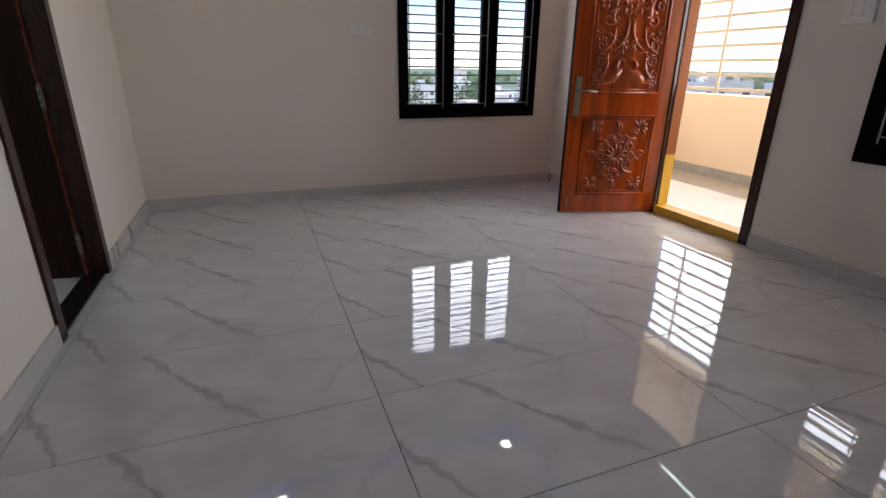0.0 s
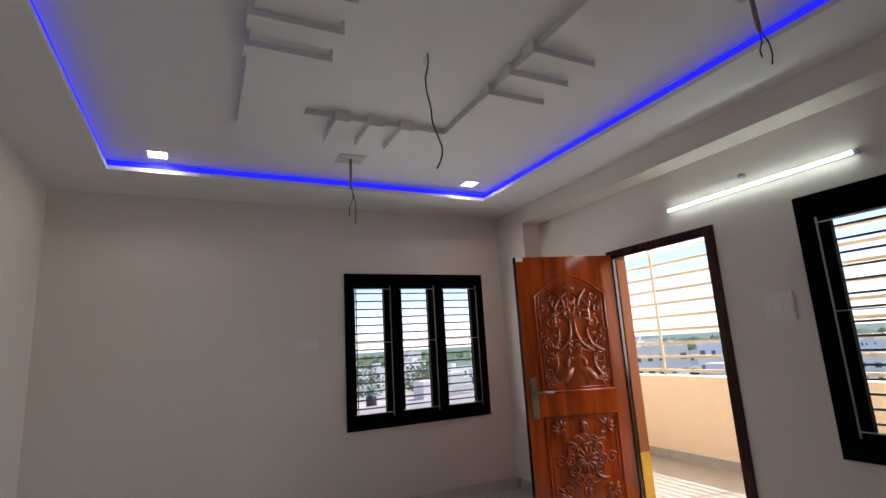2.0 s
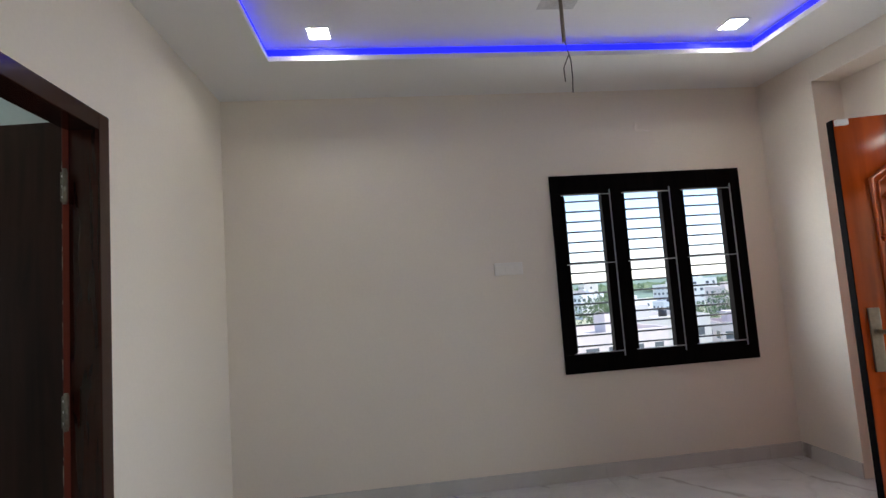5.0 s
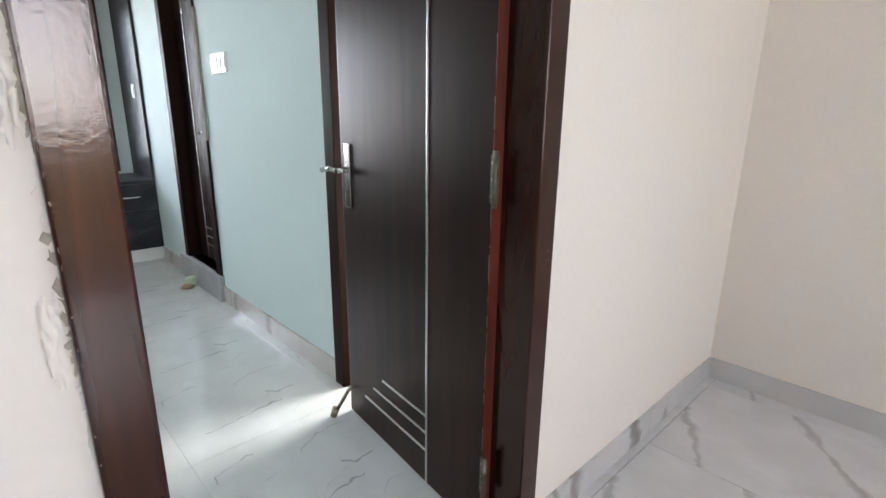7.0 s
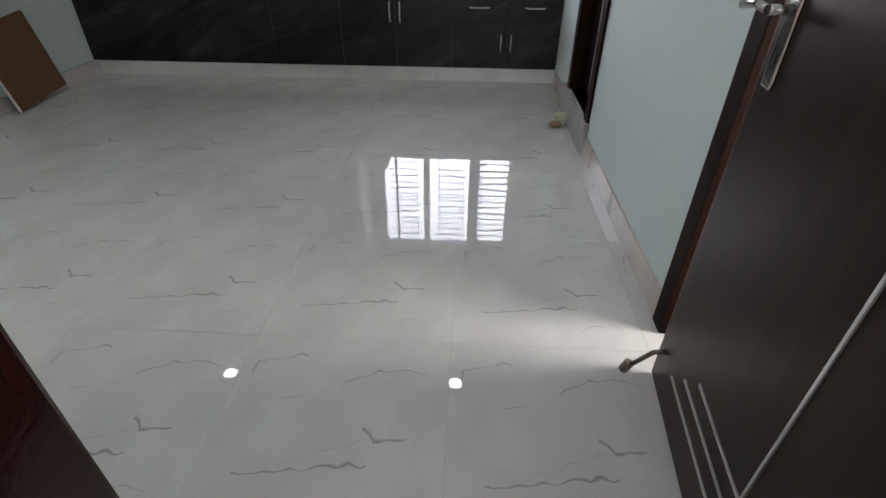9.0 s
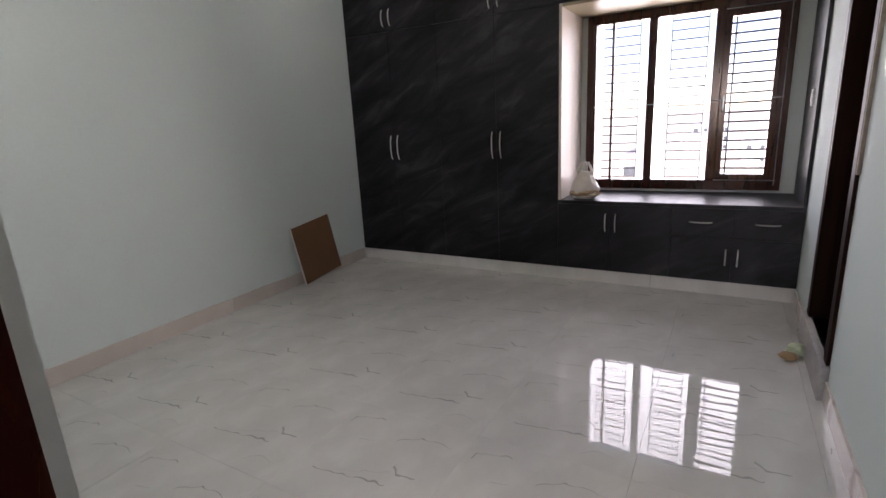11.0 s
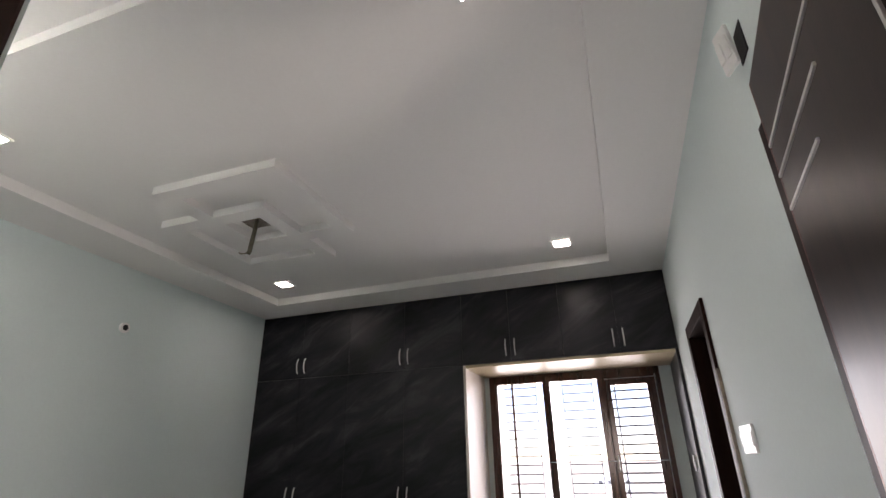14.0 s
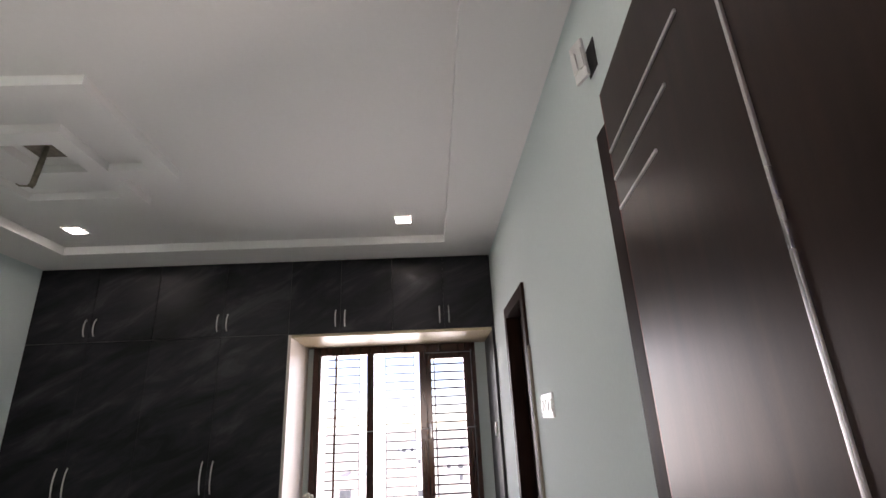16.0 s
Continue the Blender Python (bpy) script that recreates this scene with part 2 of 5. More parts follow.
M_CHIP = mat("bare_pale_wood", (0.26, 0.215, 0.165), 0.7, vary=0.3, scale=20)
M_HOLE = mat("raw_brown_cement", (0.20, 0.17, 0.14), 0.9, vary=0.35, scale=14)
M_SILVER = mat("brushed_aluminium_strip", (0.70, 0.69, 0.67), 0.32, 0.9, vary=0.05)
M_CHROME = mat("satin_steel", (0.74, 0.72, 0.69), 0.36, 0.8, vary=0.06)
M_GUN = mat("aged_dark_brass", (0.24, 0.20, 0.15), 0.4, 1.0, vary=0.2)
M_HINGE = mat("worn_grey_steel", (0.17, 0.155, 0.12), 0.42, 0.85, vary=0.4, scale=20)
M_LEVER = mat("polished_dark_steel", (0.42, 0.40, 0.37), 0.16, 1.0, vary=0.12)
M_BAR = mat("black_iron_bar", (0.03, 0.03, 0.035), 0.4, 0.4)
# Grey of the stay rods; also the lit copy of the black bars.
M_BARLIT = mat("lit_grey_iron_bar", (0.35, 0.37, 0.40), 0.4, 0.2)
M_GRILL = mat("cream_yellow_painted_steel", (0.50, 0.43, 0.31), 0.4, 0.0, vary=0.1)
M_YELLOW = mat("yellow_painted_sill", (0.66, 0.36, 0.022), 0.4, vary=0.18)
M_PEACH = mat("peach_exterior_paint", (0.80, 0.66, 0.50), 0.7, vary=0.05, bump=0.3)
M_BALC = mat("pale_balcony_tile", (0.36, 0.33, 0.30), 0.55, vary=0.1)
M_STONE = mat("polished_black_granite", (0.012, 0.011, 0.011), 0.12, vary=0.5, scale=40, fine=200, bump=0.02)
M_GREY = mat("grey_cement", (0.36, 0.35, 0.34), 0.8, vary=0.2, scale=8)
M_WHITE = mat("white_plastic", (0.78, 0.78, 0.76), 0.3, vary=0.03)
M_SWITCH = mat("cream_switch_plastic", (0.80, 0.765, 0.71), 0.3, vary=0.03)
M_DARK = mat("dark_hole", (0.01, 0.01, 0.01), 0.8)
M_COPPER = mat("copper_wire", (0.35, 0.22, 0.10), 0.4, 0.6)
M_WIRE = mat("black_wire", (0.02, 0.02, 0.02), 0.5)
M_BOARD = mat("brown_hardboard", (0.17, 0.085, 0.040), 0.6, vary=0.12)
M_BAG = mat("thin_white_polythene", (0.72, 0.66, 0.60), 0.4, vary=0.1, bump=0.6, bump_scale=25)
M_SPOT = glow("led_panel", (1.0, 0.97, 0.92), 26.0)
M_TUBE = glow("led_tube", (0.82, 1.0, 0.97), 6.5)
# Glow of the added bedroom lamp, set for the brightness needed there.
M_TUBE_FILL = glow("led_tube_fill", (0.95, 1.0, 0.95), 15.0)
M_BLUE = glow("blue_led_strip", (0.012, 0.014, 1.0), 0.68)


# slate laminate of the wardrobe: dark, with slanting lighter streaks
def slate():
    m = mat("dark_slate_laminate", (0.02, 0.021, 0.023), 0.40, vary=0.2, bump=0.12, bump_scale=90, specular=0.22)
    nt = m.node_tree
    b = nt.nodes["Principled BSDF"]
    tc = nt.nodes["Texture Coordinate"]
    mp = nt.nodes.new("ShaderNodeMapping")
    mp.vector_type = "TEXTURE"
    mp.inputs["Rotation"].default_value = (radians(27), 0, 0)
    mp.inputs["Scale"].default_value = (1, 1.4, 0.36)
    geo = nt.nodes.new("ShaderNodeNewGeometry")
    nt.links.new(geo.outputs["Position"], mp.inputs["Vector"])
    n1 = nt.nodes.new("ShaderNodeTexNoise")
    n1.inputs["Scale"].default_value, n1.inputs["Detail"].default_value, n1.inputs["Roughness"].default_value, n1.inputs["Distortion"].default_value = 2.6, 7, 0.60, 0.55
    nt.links.new(mp.outputs[0], n1.inputs["Vector"])
    ramp = nt.nodes.new("ShaderNodeValToRGB")
    e = ramp.color_ramp.elements
    e[0].position, e[0].color = 0.38, (0.0055, 0.0058, 0.0068, 1)
    e[1].position, e[1].color = 0.76, (0.066, 0.066, 0.071, 1)
    mid = e.new(0.56)
    mid.color = (0.020, 0.020, 0.024, 1)
    nt.links.new(n1.outputs["Fac"], ramp.inputs["Fac"])
    nt.links.new(ramp.outputs[0], b.inputs["Base Color"])
    return m


M_SLATE = slate()


# ---------------------------------------------------------------- mesh helpers
def box(bm, a, b, bevel=0.0):
    """A box between two corners, its edges rounded by bevel."""
    lo, hi = [min(p, q) for p, q in zip(a, b)], [max(p, q) for p, q in zip(a, b)]
    v = bmesh.ops.create_cube(bm, size=1.0)["verts"]
    for k in v:
        k.co = [l + (c + 0.5) * (h - l) for l, h, c in zip(lo, hi, k.co)]
    if bevel:
        edges = {e for k in v for e in k.link_edges}
        bmesh.ops.bevel(bm, geom=list(edges), offset=bevel, segments=2, affect="EDGES", profile=0.7)
    return bm


def boxes(*pairs, bevel=0.0):
    bm = bmesh.new()
    for a, b in pairs:
        box(bm, a, b, bevel)
    return bm


def tube(bm, pts, r, sides=8, taper=None):
    """A round bar along a line of points; taper gives the radius's factor along it."""
    pts = [Vector(p) for p in pts]
    rings = []
    ref = Vector((0, 0, 1))
    for i, p in enumerate(pts):
        d = (pts[min(i + 1, len(pts) - 1)] - pts[max(i - 1, 0)]).normalized()
        if abs(d.dot(ref)) > 0.95:
            ref = Vector((0, 1, 0)) if abs(d.y) < 0.9 else Vector((1, 0, 0))
        u = d.cross(ref).normalized()
        w = u.cross(d)
        k = r * (taper(i / (len(pts) - 1)) if taper else 1)
        rings.append([bm.verts.new(p + k * (math.cos(t) * u + math.sin(t) * w)) for t in (2 * math.pi * j / sides for j in range(sides))])
    for a, b in zip(rings, rings[1:]):
        for j in range(sides):
            bm.faces.new((a[j], a[(j + 1) % sides], b[(j + 1) % sides], b[j])).smooth = True
    bm.faces.new(rings[0][::-1])
    bm.faces.new(rings[-1])
    return bm


def holed(bm, u, v, w, axis, holes):
    """A plate: u and v are its ranges, w its thickness along axis; rectangular holes (u0, u1, v0, v1) go right through."""
    us = sorted({*u, *(min(max(h[k], u[0]), u[1]) for h in holes for k in (0, 1))})
    vs = sorted({*v, *(min(max(h[k], v[0]), v[1]) for h in holes for k in (2, 3))})

    def full(i, j):
        if not (0 <= i < len(us) - 1 and 0 <= j < len(vs) - 1):
            return False
        cu, cv = (us[i] + us[i + 1]) / 2, (vs[j] + vs[j + 1]) / 2
        return not any(h[0] < cu < h[1] and h[2] < cv < h[3] for h in holes)

    def put(a, b, c):
        return {"x": (c, a, b), "y": (a, c, b), "z": (a, b, c)}[axis]

    cache = {}

    def vert(*p):
        key = tuple(round(c, 5) for c in put(*p))
        if key not in cache:
            cache[key] = bm.verts.new(key)
        return cache[key]

    for i in range(len(us) - 1):
        for j in range(len(vs) - 1):
            if not full(i, j):
                continue
            a, b, c, d = us[i], us[i + 1], vs[j], vs[j + 1]
            for z in w:
                bm.faces.new([vert(a, c, z), vert(b, c, z), vert(b, d, z), vert(a, d, z)])
            for di, dj, p, q in ((-1, 0, (a, c), (a, d)), (1, 0, (b, c), (b, d)), (0, -1, (a, c), (b, c)), (0, 1, (a, d), (b, d))):
                if not full(i + di, j + dj):
                    bm.faces.new([vert(*p, w[0]), vert(*q, w[0]), vert(*q, w[1]), vert(*p, w[1])])
    bmesh.ops.recalc_face_normals(bm, faces=bm.faces)
    return bm


def mesh(name, bm, material):
    me = bpy.data.meshes.new(name)
    bm.to_mesh(me)
    bm.free()
    me.materials.append(material)
    return me


def part(name, bm, material, parent, label=""):
    ob = new(name, mesh(name, bm, material))
    ob.parent = parent
    return tagged(ob, label)


def thing(name, label, category, at=(0, 0, 0), group="", turn=0.0):
    ob = new(name)
    ob.empty_display_size = 0.1
    ob.matrix_basis = pose(*at, 0, 0, turn)
    return tagged(ob, label, category, group)


def solid(name, bm, material, label, category, kind="", at=(0, 0, 0), turn=0.0, group=""):
    ob = new(name, mesh(name, bm, material))
    ob.matrix_basis = pose(*at, 0, 0, turn)
    return tagged(ob, label, category, group, kind)


def structure(name, bm, material, label, category):
    return solid(name, bm, material, label, category, "structure")


# ---------------------------------------------------------------- the hall and the bedroom: floors, walls, ceilings
HX, HY = 4.10, -6.60            # the hall runs from x 0 to HX and from y 0 back to HY
BY0, BY1, BX = -1.285, -4.83, -4.28   # the bedroom: side walls in y, window wall in x
T = 0.13                        # thickness of the wall between the rooms
H_SOFFIT, H_TOP = 2.70, 2.79
B_SOFFIT, B_TOP = 2.635, 2.695

hall_floor = structure("floor_hall", boxes(((0, HY, -0.15), (HX, 0, -0.012))), M_GROUT, "grout bed of the polished marble tile floor", "floor")
bed_floor = structure("floor_bedroom", boxes(((BX, BY1, -0.15), (-0.0, BY0, -0.012))), M_GROUT_PALE, "grout bed of the white bedroom tile floor", "floor")
DOOR_IN = (-2.268, -1.355, 0, 2.095)     # opening of the bedroom door in the wall at x = 0
bm = holed(bmesh.new(), (HY, 0.2), (-0.15, 3.0), (-T / 2, 0), "x", [(DOOR_IN[0], DOOR_IN[1], -0.2, DOOR_IN[3])])
structure("wall_hall_west", bm, M_CREAM, "cream painted plaster wall with a bedroom doorway", "wall")
bm = holed(bmesh.new(), (BY1 - 0.2, BY0), (-0.15, 3.0), (-T, -T / 2), "x", [(DOOR_IN[0] - 0.072, DOOR_IN[1], -0.2, DOOR_IN[3])])
structure("wall_bedroom_east", bm, M_TEAL, "pale aqua painted bedroom wall with the doorway", "wall")
W1 = (2.215, 3.645, 0.706, 2.084)
structure("wall_hall_north", holed(bmesh.new(), (0, HX + 0.2), (-0.15, 3.0), (0, 0.2), "y", [W1]), M_CREAM, "cream painted plaster wall with a triple window", "wall")
MAIN = (-2.315, -1.335, -0.2, 2.075)
W2 = (-4.25, -2.825, 0.69, 2.095)
structure("wall_hall_east", holed(bmesh.new(), (HY, 0), (-0.15, 3.0), (HX, HX + 0.11), "x", [MAIN, W2]), M_CREAM, "cream painted plaster wall with the entrance and a window", "wall")
structure("wall_hall_south", boxes(((-T, HY - 0.2, -0.15), (HX + 0.2, HY, 3.0))), M_CREAM, "plain cream plaster wall", "wall")
structure("column", boxes(((3.89, -0.47, 0), (HX, 0, H_SOFFIT)), bevel=0.004), M_CREAM, "cream plastered corner column of the hall", "column")
structure("beam", boxes(((3.89, HY, 2.535), (HX, -0.47, H_SOFFIT)), bevel=0.004), M_CREAM, "cream plastered beam over the entrance wall", "beam")

BATH = (-3.09, -2.42, 0.165, 2.035)
SIDE = (-1.10, -0.24, -0.2, 2.085)
structure("wall_bedroom_north", holed(bmesh.new(), (BX - 0.2, -T), (-0.15, 3.0), (BY0, BY0 + 0.13), "y", [BATH, SIDE]), M_TEAL, "pale aqua painted wall with dark doors", "wall")
structure("wall_bedroom_south", boxes(((BX - 0.2, BY1 - 0.2, -0.15), (-T, BY1, 3.0))), M_TEAL, "pale aqua painted plain wall", "wall")
BW = (-2.80, -1.40, 0.66, 2.02)
structure("wall_bedroom_west", holed(bmesh.new(), (BY1, BY0), (-0.15, 3.0), (BX - 0.2, BX), "x", [BW]), M_TEAL, "pale aqua painted wall with a wide window", "wall")
structure("wall_behind_bathroom", boxes(((BX, BY0 + 0.9, -0.15), (-1.8, BY0 + 0.96, 3.0)), ((-1.86, BY0 + 0.135, -0.15), (-1.8, BY0 + 0.9, 3.0))), M_TEAL, "plain wall closing the bathroom", "wall")
structure("bathroom_ceiling", boxes(((BX, BY0 + 0.13, 2.6), (-1.8, BY0 + 0.9, 2.66))), M_CEIL, "plain white bathroom ceiling", "ceiling")
# Unseen wall and ceiling added to keep the space behind the door dark.
structure("sky_block_wall", boxes(((-1.79, 0.0, -0.15), (-T, 0.1, 3.0))), M_GREY, "wall added to keep sky light from the side door", "wall")
structure("sky_block_ceiling", boxes(((-1.79, BY0 + 0.14, 2.6), (-T - 0.001, 0.0, 2.66))), M_CEIL, "ceiling added to keep sky light from the side door", "ceiling")
structure("utility_floor", boxes(((-1.8, BY0 + 0.13, -0.15), (-T, 0.0, -0.01))), M_GREY, "grey cement floor outside the side door", "floor")

# hall ceiling: soffit ring, a raised middle, and a hung plaster plate with a square opening, crossed by short ribs
TRAY = (0.45, 3.42, -6.0, -0.56)
bm = holed(bmesh.new(), (0, HX), (HY, 0), (H_SOFFIT, H_SOFFIT + 0.03), "z", [TRAY])
holed(bm, (0, HX), (HY, 0), (H_SOFFIT + 0.03, 2.95), "z", [(TRAY[0] - 0.02, TRAY[1] + 0.02, TRAY[2] - 0.02, TRAY[3] + 0.02)])
structure("ceiling_hall_border", bm, M_CEIL, "white plaster ceiling border with a light cove", "ceiling")
PLATE, OPENING = (1.212, 2.79, -3.56, -1.435), (1.556, 2.462, -3.235, -1.69)
Z_PLATE, Z_RIB, RIB = H_TOP - 0.037, H_TOP - 0.068, 0.088
bm = boxes(((TRAY[0] - 0.06, TRAY[2] - 0.06, H_TOP), (TRAY[1] + 0.06, TRAY[3] + 0.06, H_TOP + 0.035)))
holed(bm, PLATE[:2], PLATE[2:], (Z_PLATE, H_TOP + 0.004), "z", [OPENING])
for y in (-2.741, -2.53, -2.312):
    box(bm, (1.188, y, Z_RIB), (1.578, y + RIB, H_TOP + 0.002), 0.002)
for y in (-2.718, -2.51, -2.297):
    box(bm, (2.435, y, Z_RIB), (2.812, y + RIB, H_TOP + 0.002), 0.002)
for x in (1.732, 1.94, 2.141):
    box(bm, (x, -1.727, Z_RIB), (x + RIB, -1.392, H_TOP + 0.002), 0.002)
for x in (1.776, 1.985, 2.196):
    box(bm, (x, -3.615, Z_RIB), (x + RIB, -3.224, H_TOP + 0.002), 0.002)
box(bm, (0, HY, H_TOP + 0.04), (HX, 0, H_TOP + 0.12))
structure("ceiling_hall", bm, M_CEIL, "white plaster tray ceiling with a ribbed square plate", "ceiling")

BTRAY = (-3.375, -0.645, -4.452, -1.655)
bm = holed(bmesh.new(), (BX, BTRAY[1]), (BY1, BY0), (B_SOFFIT, B_TOP + 0.001), "z", [BTRAY])
structure("ceiling_bedroom_border", bm, M_CEIL, "white plaster ceiling border of the bedroom", "ceiling")


def ring(x0, x1, y0, y1, g):
    return [(x0, x1, y0, y0 + g), (x0, x1, y1 - g, y1), (x0, x0 + g, y0, y1), (x1 - g, x1, y0, y1)]


HOLE = (-2.13, -1.95, -3.73, -3.54)
bm = holed(bmesh.new(), (BX, BTRAY[1]), (BY1, BY0), (B_TOP + 0.002, B_TOP + 0.055), "z", [HOLE])
# two interlocked square frames of plaster ribs, standing proud of the ceiling
RIBS = ring(-2.30, -1.52, -3.87, -3.115, 0.10) + ring(-2.61, -1.84, -4.15, -3.425, 0.10)
RX, RY = (sorted({r[k] for r in RIBS for k in ks}) for ks in ((0, 1), (2, 3)))
GAPS = [(a, b, c, d) for a, b in zip(RX, RX[1:]) for c, d in zip(RY, RY[1:]) if not any(r[0] < (a + b) / 2 < r[1] and r[2] < (c + d) / 2 < r[3] for r in RIBS)]
holed(bm, (RX[0], RX[-1]), (RY[0], RY[-1]), (B_TOP - 0.045, B_TOP + 0.001), "z", GAPS)
box(bm, (BX, BY1, B_TOP + 0.058), (-T, BY0, B_TOP + 0.14))
structure("ceiling_bedroom", bm, M_CEIL, "white plaster tray ceiling with two interlocked square ribs", "ceiling")

# ---------------------------------------------------------------- doors, frames, windows
def door_frame(name, label, opening, depth, axis, material, width=0.07, proud=0.015, sill=0.0, shallow=0.0):
    """A frame in an opening (u0, u1, v0, v1) of a wall that lies between depth[0] and depth[1] along axis."""
    u0, u1, v0, v1 = opening
    v0 = max(v0, 0.0) if v0 < 0 else v0
    top = thing(name, label, "door frame")
    d0, d1 = depth[0] - proud, depth[1] + proud

    def put(a, b):
        return tuple((d, a, b) if axis == "x" else (a, d, b) for d in (d0, d1))

    for n, a, b in (("jamb", (u0, v0), (u0 + width, v1)), ("jamb", (u1 - width, v0), (u1, v1)), ("head", (u0 + width, v1 - width), (u1 - width, v1))):
        lo, hi = put(*a)[0], put(*b)[1]
        if n == "jamb" and shallow and a[0] == u0:
            lo = (depth[1] - shallow, *lo[1:])
        part(n, boxes((lo, hi), bevel=0.004), material, top)
    if sill:
        lo, hi = put(u0 + width, v0)[0], put(u1 - width, v0 + sill)[1]
        part("threshold", boxes((lo, hi), bevel=0.004), M_YELLOW if sill > 0.05 else material, top)
    return top


door_frame("door_frame", "dark brown varnished bedroom door frame with chipped edges", DOOR_IN, (-0.085, 0), "x", M_BROWN, width=0.068, shallow=0.07)
door_frame("entrance_frame", "dark brown entrance door frame with a yellow threshold", MAIN, (HX, HX + 0.10), "x", M_BROWN, sill=0.07)
bf = door_frame("bathroom_frame", "dark brown bathroom door frame above a stone step", BATH, (BY0, BY0 + 0.13), "y", M_ESP)
# Pale strip along the right edge of the bathroom frame.
part("pale_strip", boxes(((BATH[1], BY0 - 0.014, 0.99), (BATH[1] + 0.016, BY0 + 0.002, 1.70)), bevel=0.003), M_CHIP, bf, "pale strip along the frame")
door_frame("side_frame", "dark brown door frame behind the open bedroom door", SIDE, (BY0, BY0 + 0.13), "y", M_ESP)
solid("bathroom_step", boxes(((-3.16, BY0 - 0.035, 0), (-2.405, BY0 + 0.13, 0.165)), bevel=0.006), M_GREY, "grey stone step under the bathroom door", "step", "structure")


structure("doorway_threshold", boxes(((-0.115, DOOR_IN[0] + 0.069, 0.0008), (-0.004, DOOR_IN[1] - 0.069, 0.014)), bevel=0.003), M_STONE, "polished black stone threshold of the bedroom doorway", "threshold")


def strips(parent, spans, y, w=0.012):
    """Silver inlay strips on a leaf: spans of (x0, z0, x1, z1) on the face at y."""
    for x0, z0, x1, z1 in spans:
        part("inlay_strip", boxes(((x0 - (w / 2 if x0 == x1 else 0), y - 0.004, z0 - (w / 2 if z0 == z1 else 0)), (x1 + (w / 2 if x0 == x1 else 0), y + 0.004, z1 + (w / 2 if z0 == z1 else 0))), bevel=0.0015), M_SILVER, parent, "silver inlay strip")


def lever(parent, x, y, z, side=-1, to=-1):
    """A long back plate with a lever handle and a key hole; side is the way it faces, to the way the lever points."""
    plate = part("handle_plate", boxes(((x - 0.020, y, z - 0.13), (x + 0.020, y + side * 0.008, z + 0.09)), bevel=0.004), M_LEVER, parent, "satin steel handle plate")
    bm = bmesh.new()
    tube(bm, [(x, y, z), (x, y + side * 0.045, z)], 0.009)
    tube(bm, [(x, y + side * 0.045, z), (x + to * 0.05, y + side * 0.050, z + 0.004), (x + to * 0.12, y + side * 0.045, z - 0.008)], 0.009)
    part("lever", bm, M_LEVER, plate)
    part("key_hole", boxes(((x - 0.003, y + side * 0.004, z - 0.09), (x + 0.003, y + side * 0.0095, z - 0.07))), M_DARK, plate)


# the open bedroom door: local x runs from the hinge to the free edge, local y = 0 is the face towards the room
def bedroom_door():
    L, H, TH = 0.775, 2.045, 0.038
    d = thing("bedroom_door", "open dark laminate bedroom door with silver inlay lines", "door", (-0.095, -1.452, 0.008), turn=180 - 6.0)
    # the face seen from the doorway looks along local +y
    part("leaf", boxes(((0.003, -TH, 0), (L - 0.006, 0, H)), bevel=0.002), M_LEAF, d)
    part("hinge_edge", boxes(((0.0, -TH + 0.006, 0), (0.003, 0.0005, H)), bevel=0.0006), M_RED, d, "worn red-brown hinge edge")
    part("edge_band", boxes(((L - 0.006, -TH, 0), (L, 0.0, H)), bevel=0.001), M_RED, d, "raw red-brown door edge")
    # Pale strip painted for the light showing through the hinge gap.
    part("gap_edge", boxes(((0.0, -TH, 0), (0.0028, -TH + 0.006, H)), bevel=0.0005), M_CHIP, d, "pale strip painted for light in the hinge gap")
    rng = random.Random(3)
    for k in range(44):
        z, h = rng.uniform(0.05, 1.9), rng.choice((0.006, 0.01, 0.016, 0.03, 0.07))
        q = bmesh.new()
        ring_ = [q.verts.new((rng.uniform(0.0005, 0.0032) * (1 if j < 3 else -0.15) + 0.001, 0.0012, z + h * (j if j < 3 else 5 - j) / 2)) for j in range(6)]
        q.faces.new(ring_)
        bmesh.ops.solidify(q, geom=q.faces[:], thickness=0.0008)
        part("paint_chip", q, M_CHIP, d)
    v = 0.257
    strips(d, [(v, 0.0, v, H)], 0.0, 0.0065)
    strips(d, [(v, 0.120, L - 0.125, 0.120), (v, 0.183, L - 0.19, 0.183), (v, 0.243, L - 0.255, 0.243)], 0.0, 0.007)
    strips(d, [(v + 0.10, 1.884, L - 0.012, 1.884), (v + 0.182, 1.816, L - 0.012, 1.816), (v + 0.265, 1.746, L - 0.012, 1.746)], 0.0, 0.007)
    lever(d, L - 0.055, 0.0, 0.955, 1, 1)
    for z in (0.20, 1.0, 1.80):
        part("hinge", tube(boxes(((-0.018, -0.002, z - 0.055), (0.006, 0.004, z + 0.055)), bevel=0.001), [(-0.012, 0.006, z - 0.065), (-0.012, 0.006, z + 0.065)], 0.007, 8), M_HINGE, d, "worn steel hinge")
        for s in (-0.038, 0, 0.038):
            part("screw", tube(bmesh.new(), [(-0.004, 0.003, z + s), (-0.004, 0.0055, z + s)], 0.005, 8), M_CHROME, d)
    bm = bmesh.new()
    tube(bm, [(L - 0.04, 0.0, 0.12), (L - 0.035, 0.025, 0.11), (L - 0.01, 0.07, 0.02)], 0.007)
    tube(bm, [(L - 0.01, 0.07, 0.035), (L - 0.005, 0.08, 0.0)], 0.014)
    part("door_stop", bm, M_GUN, d, "dark steel kick-down door stop")
    return d


bedroom_door()


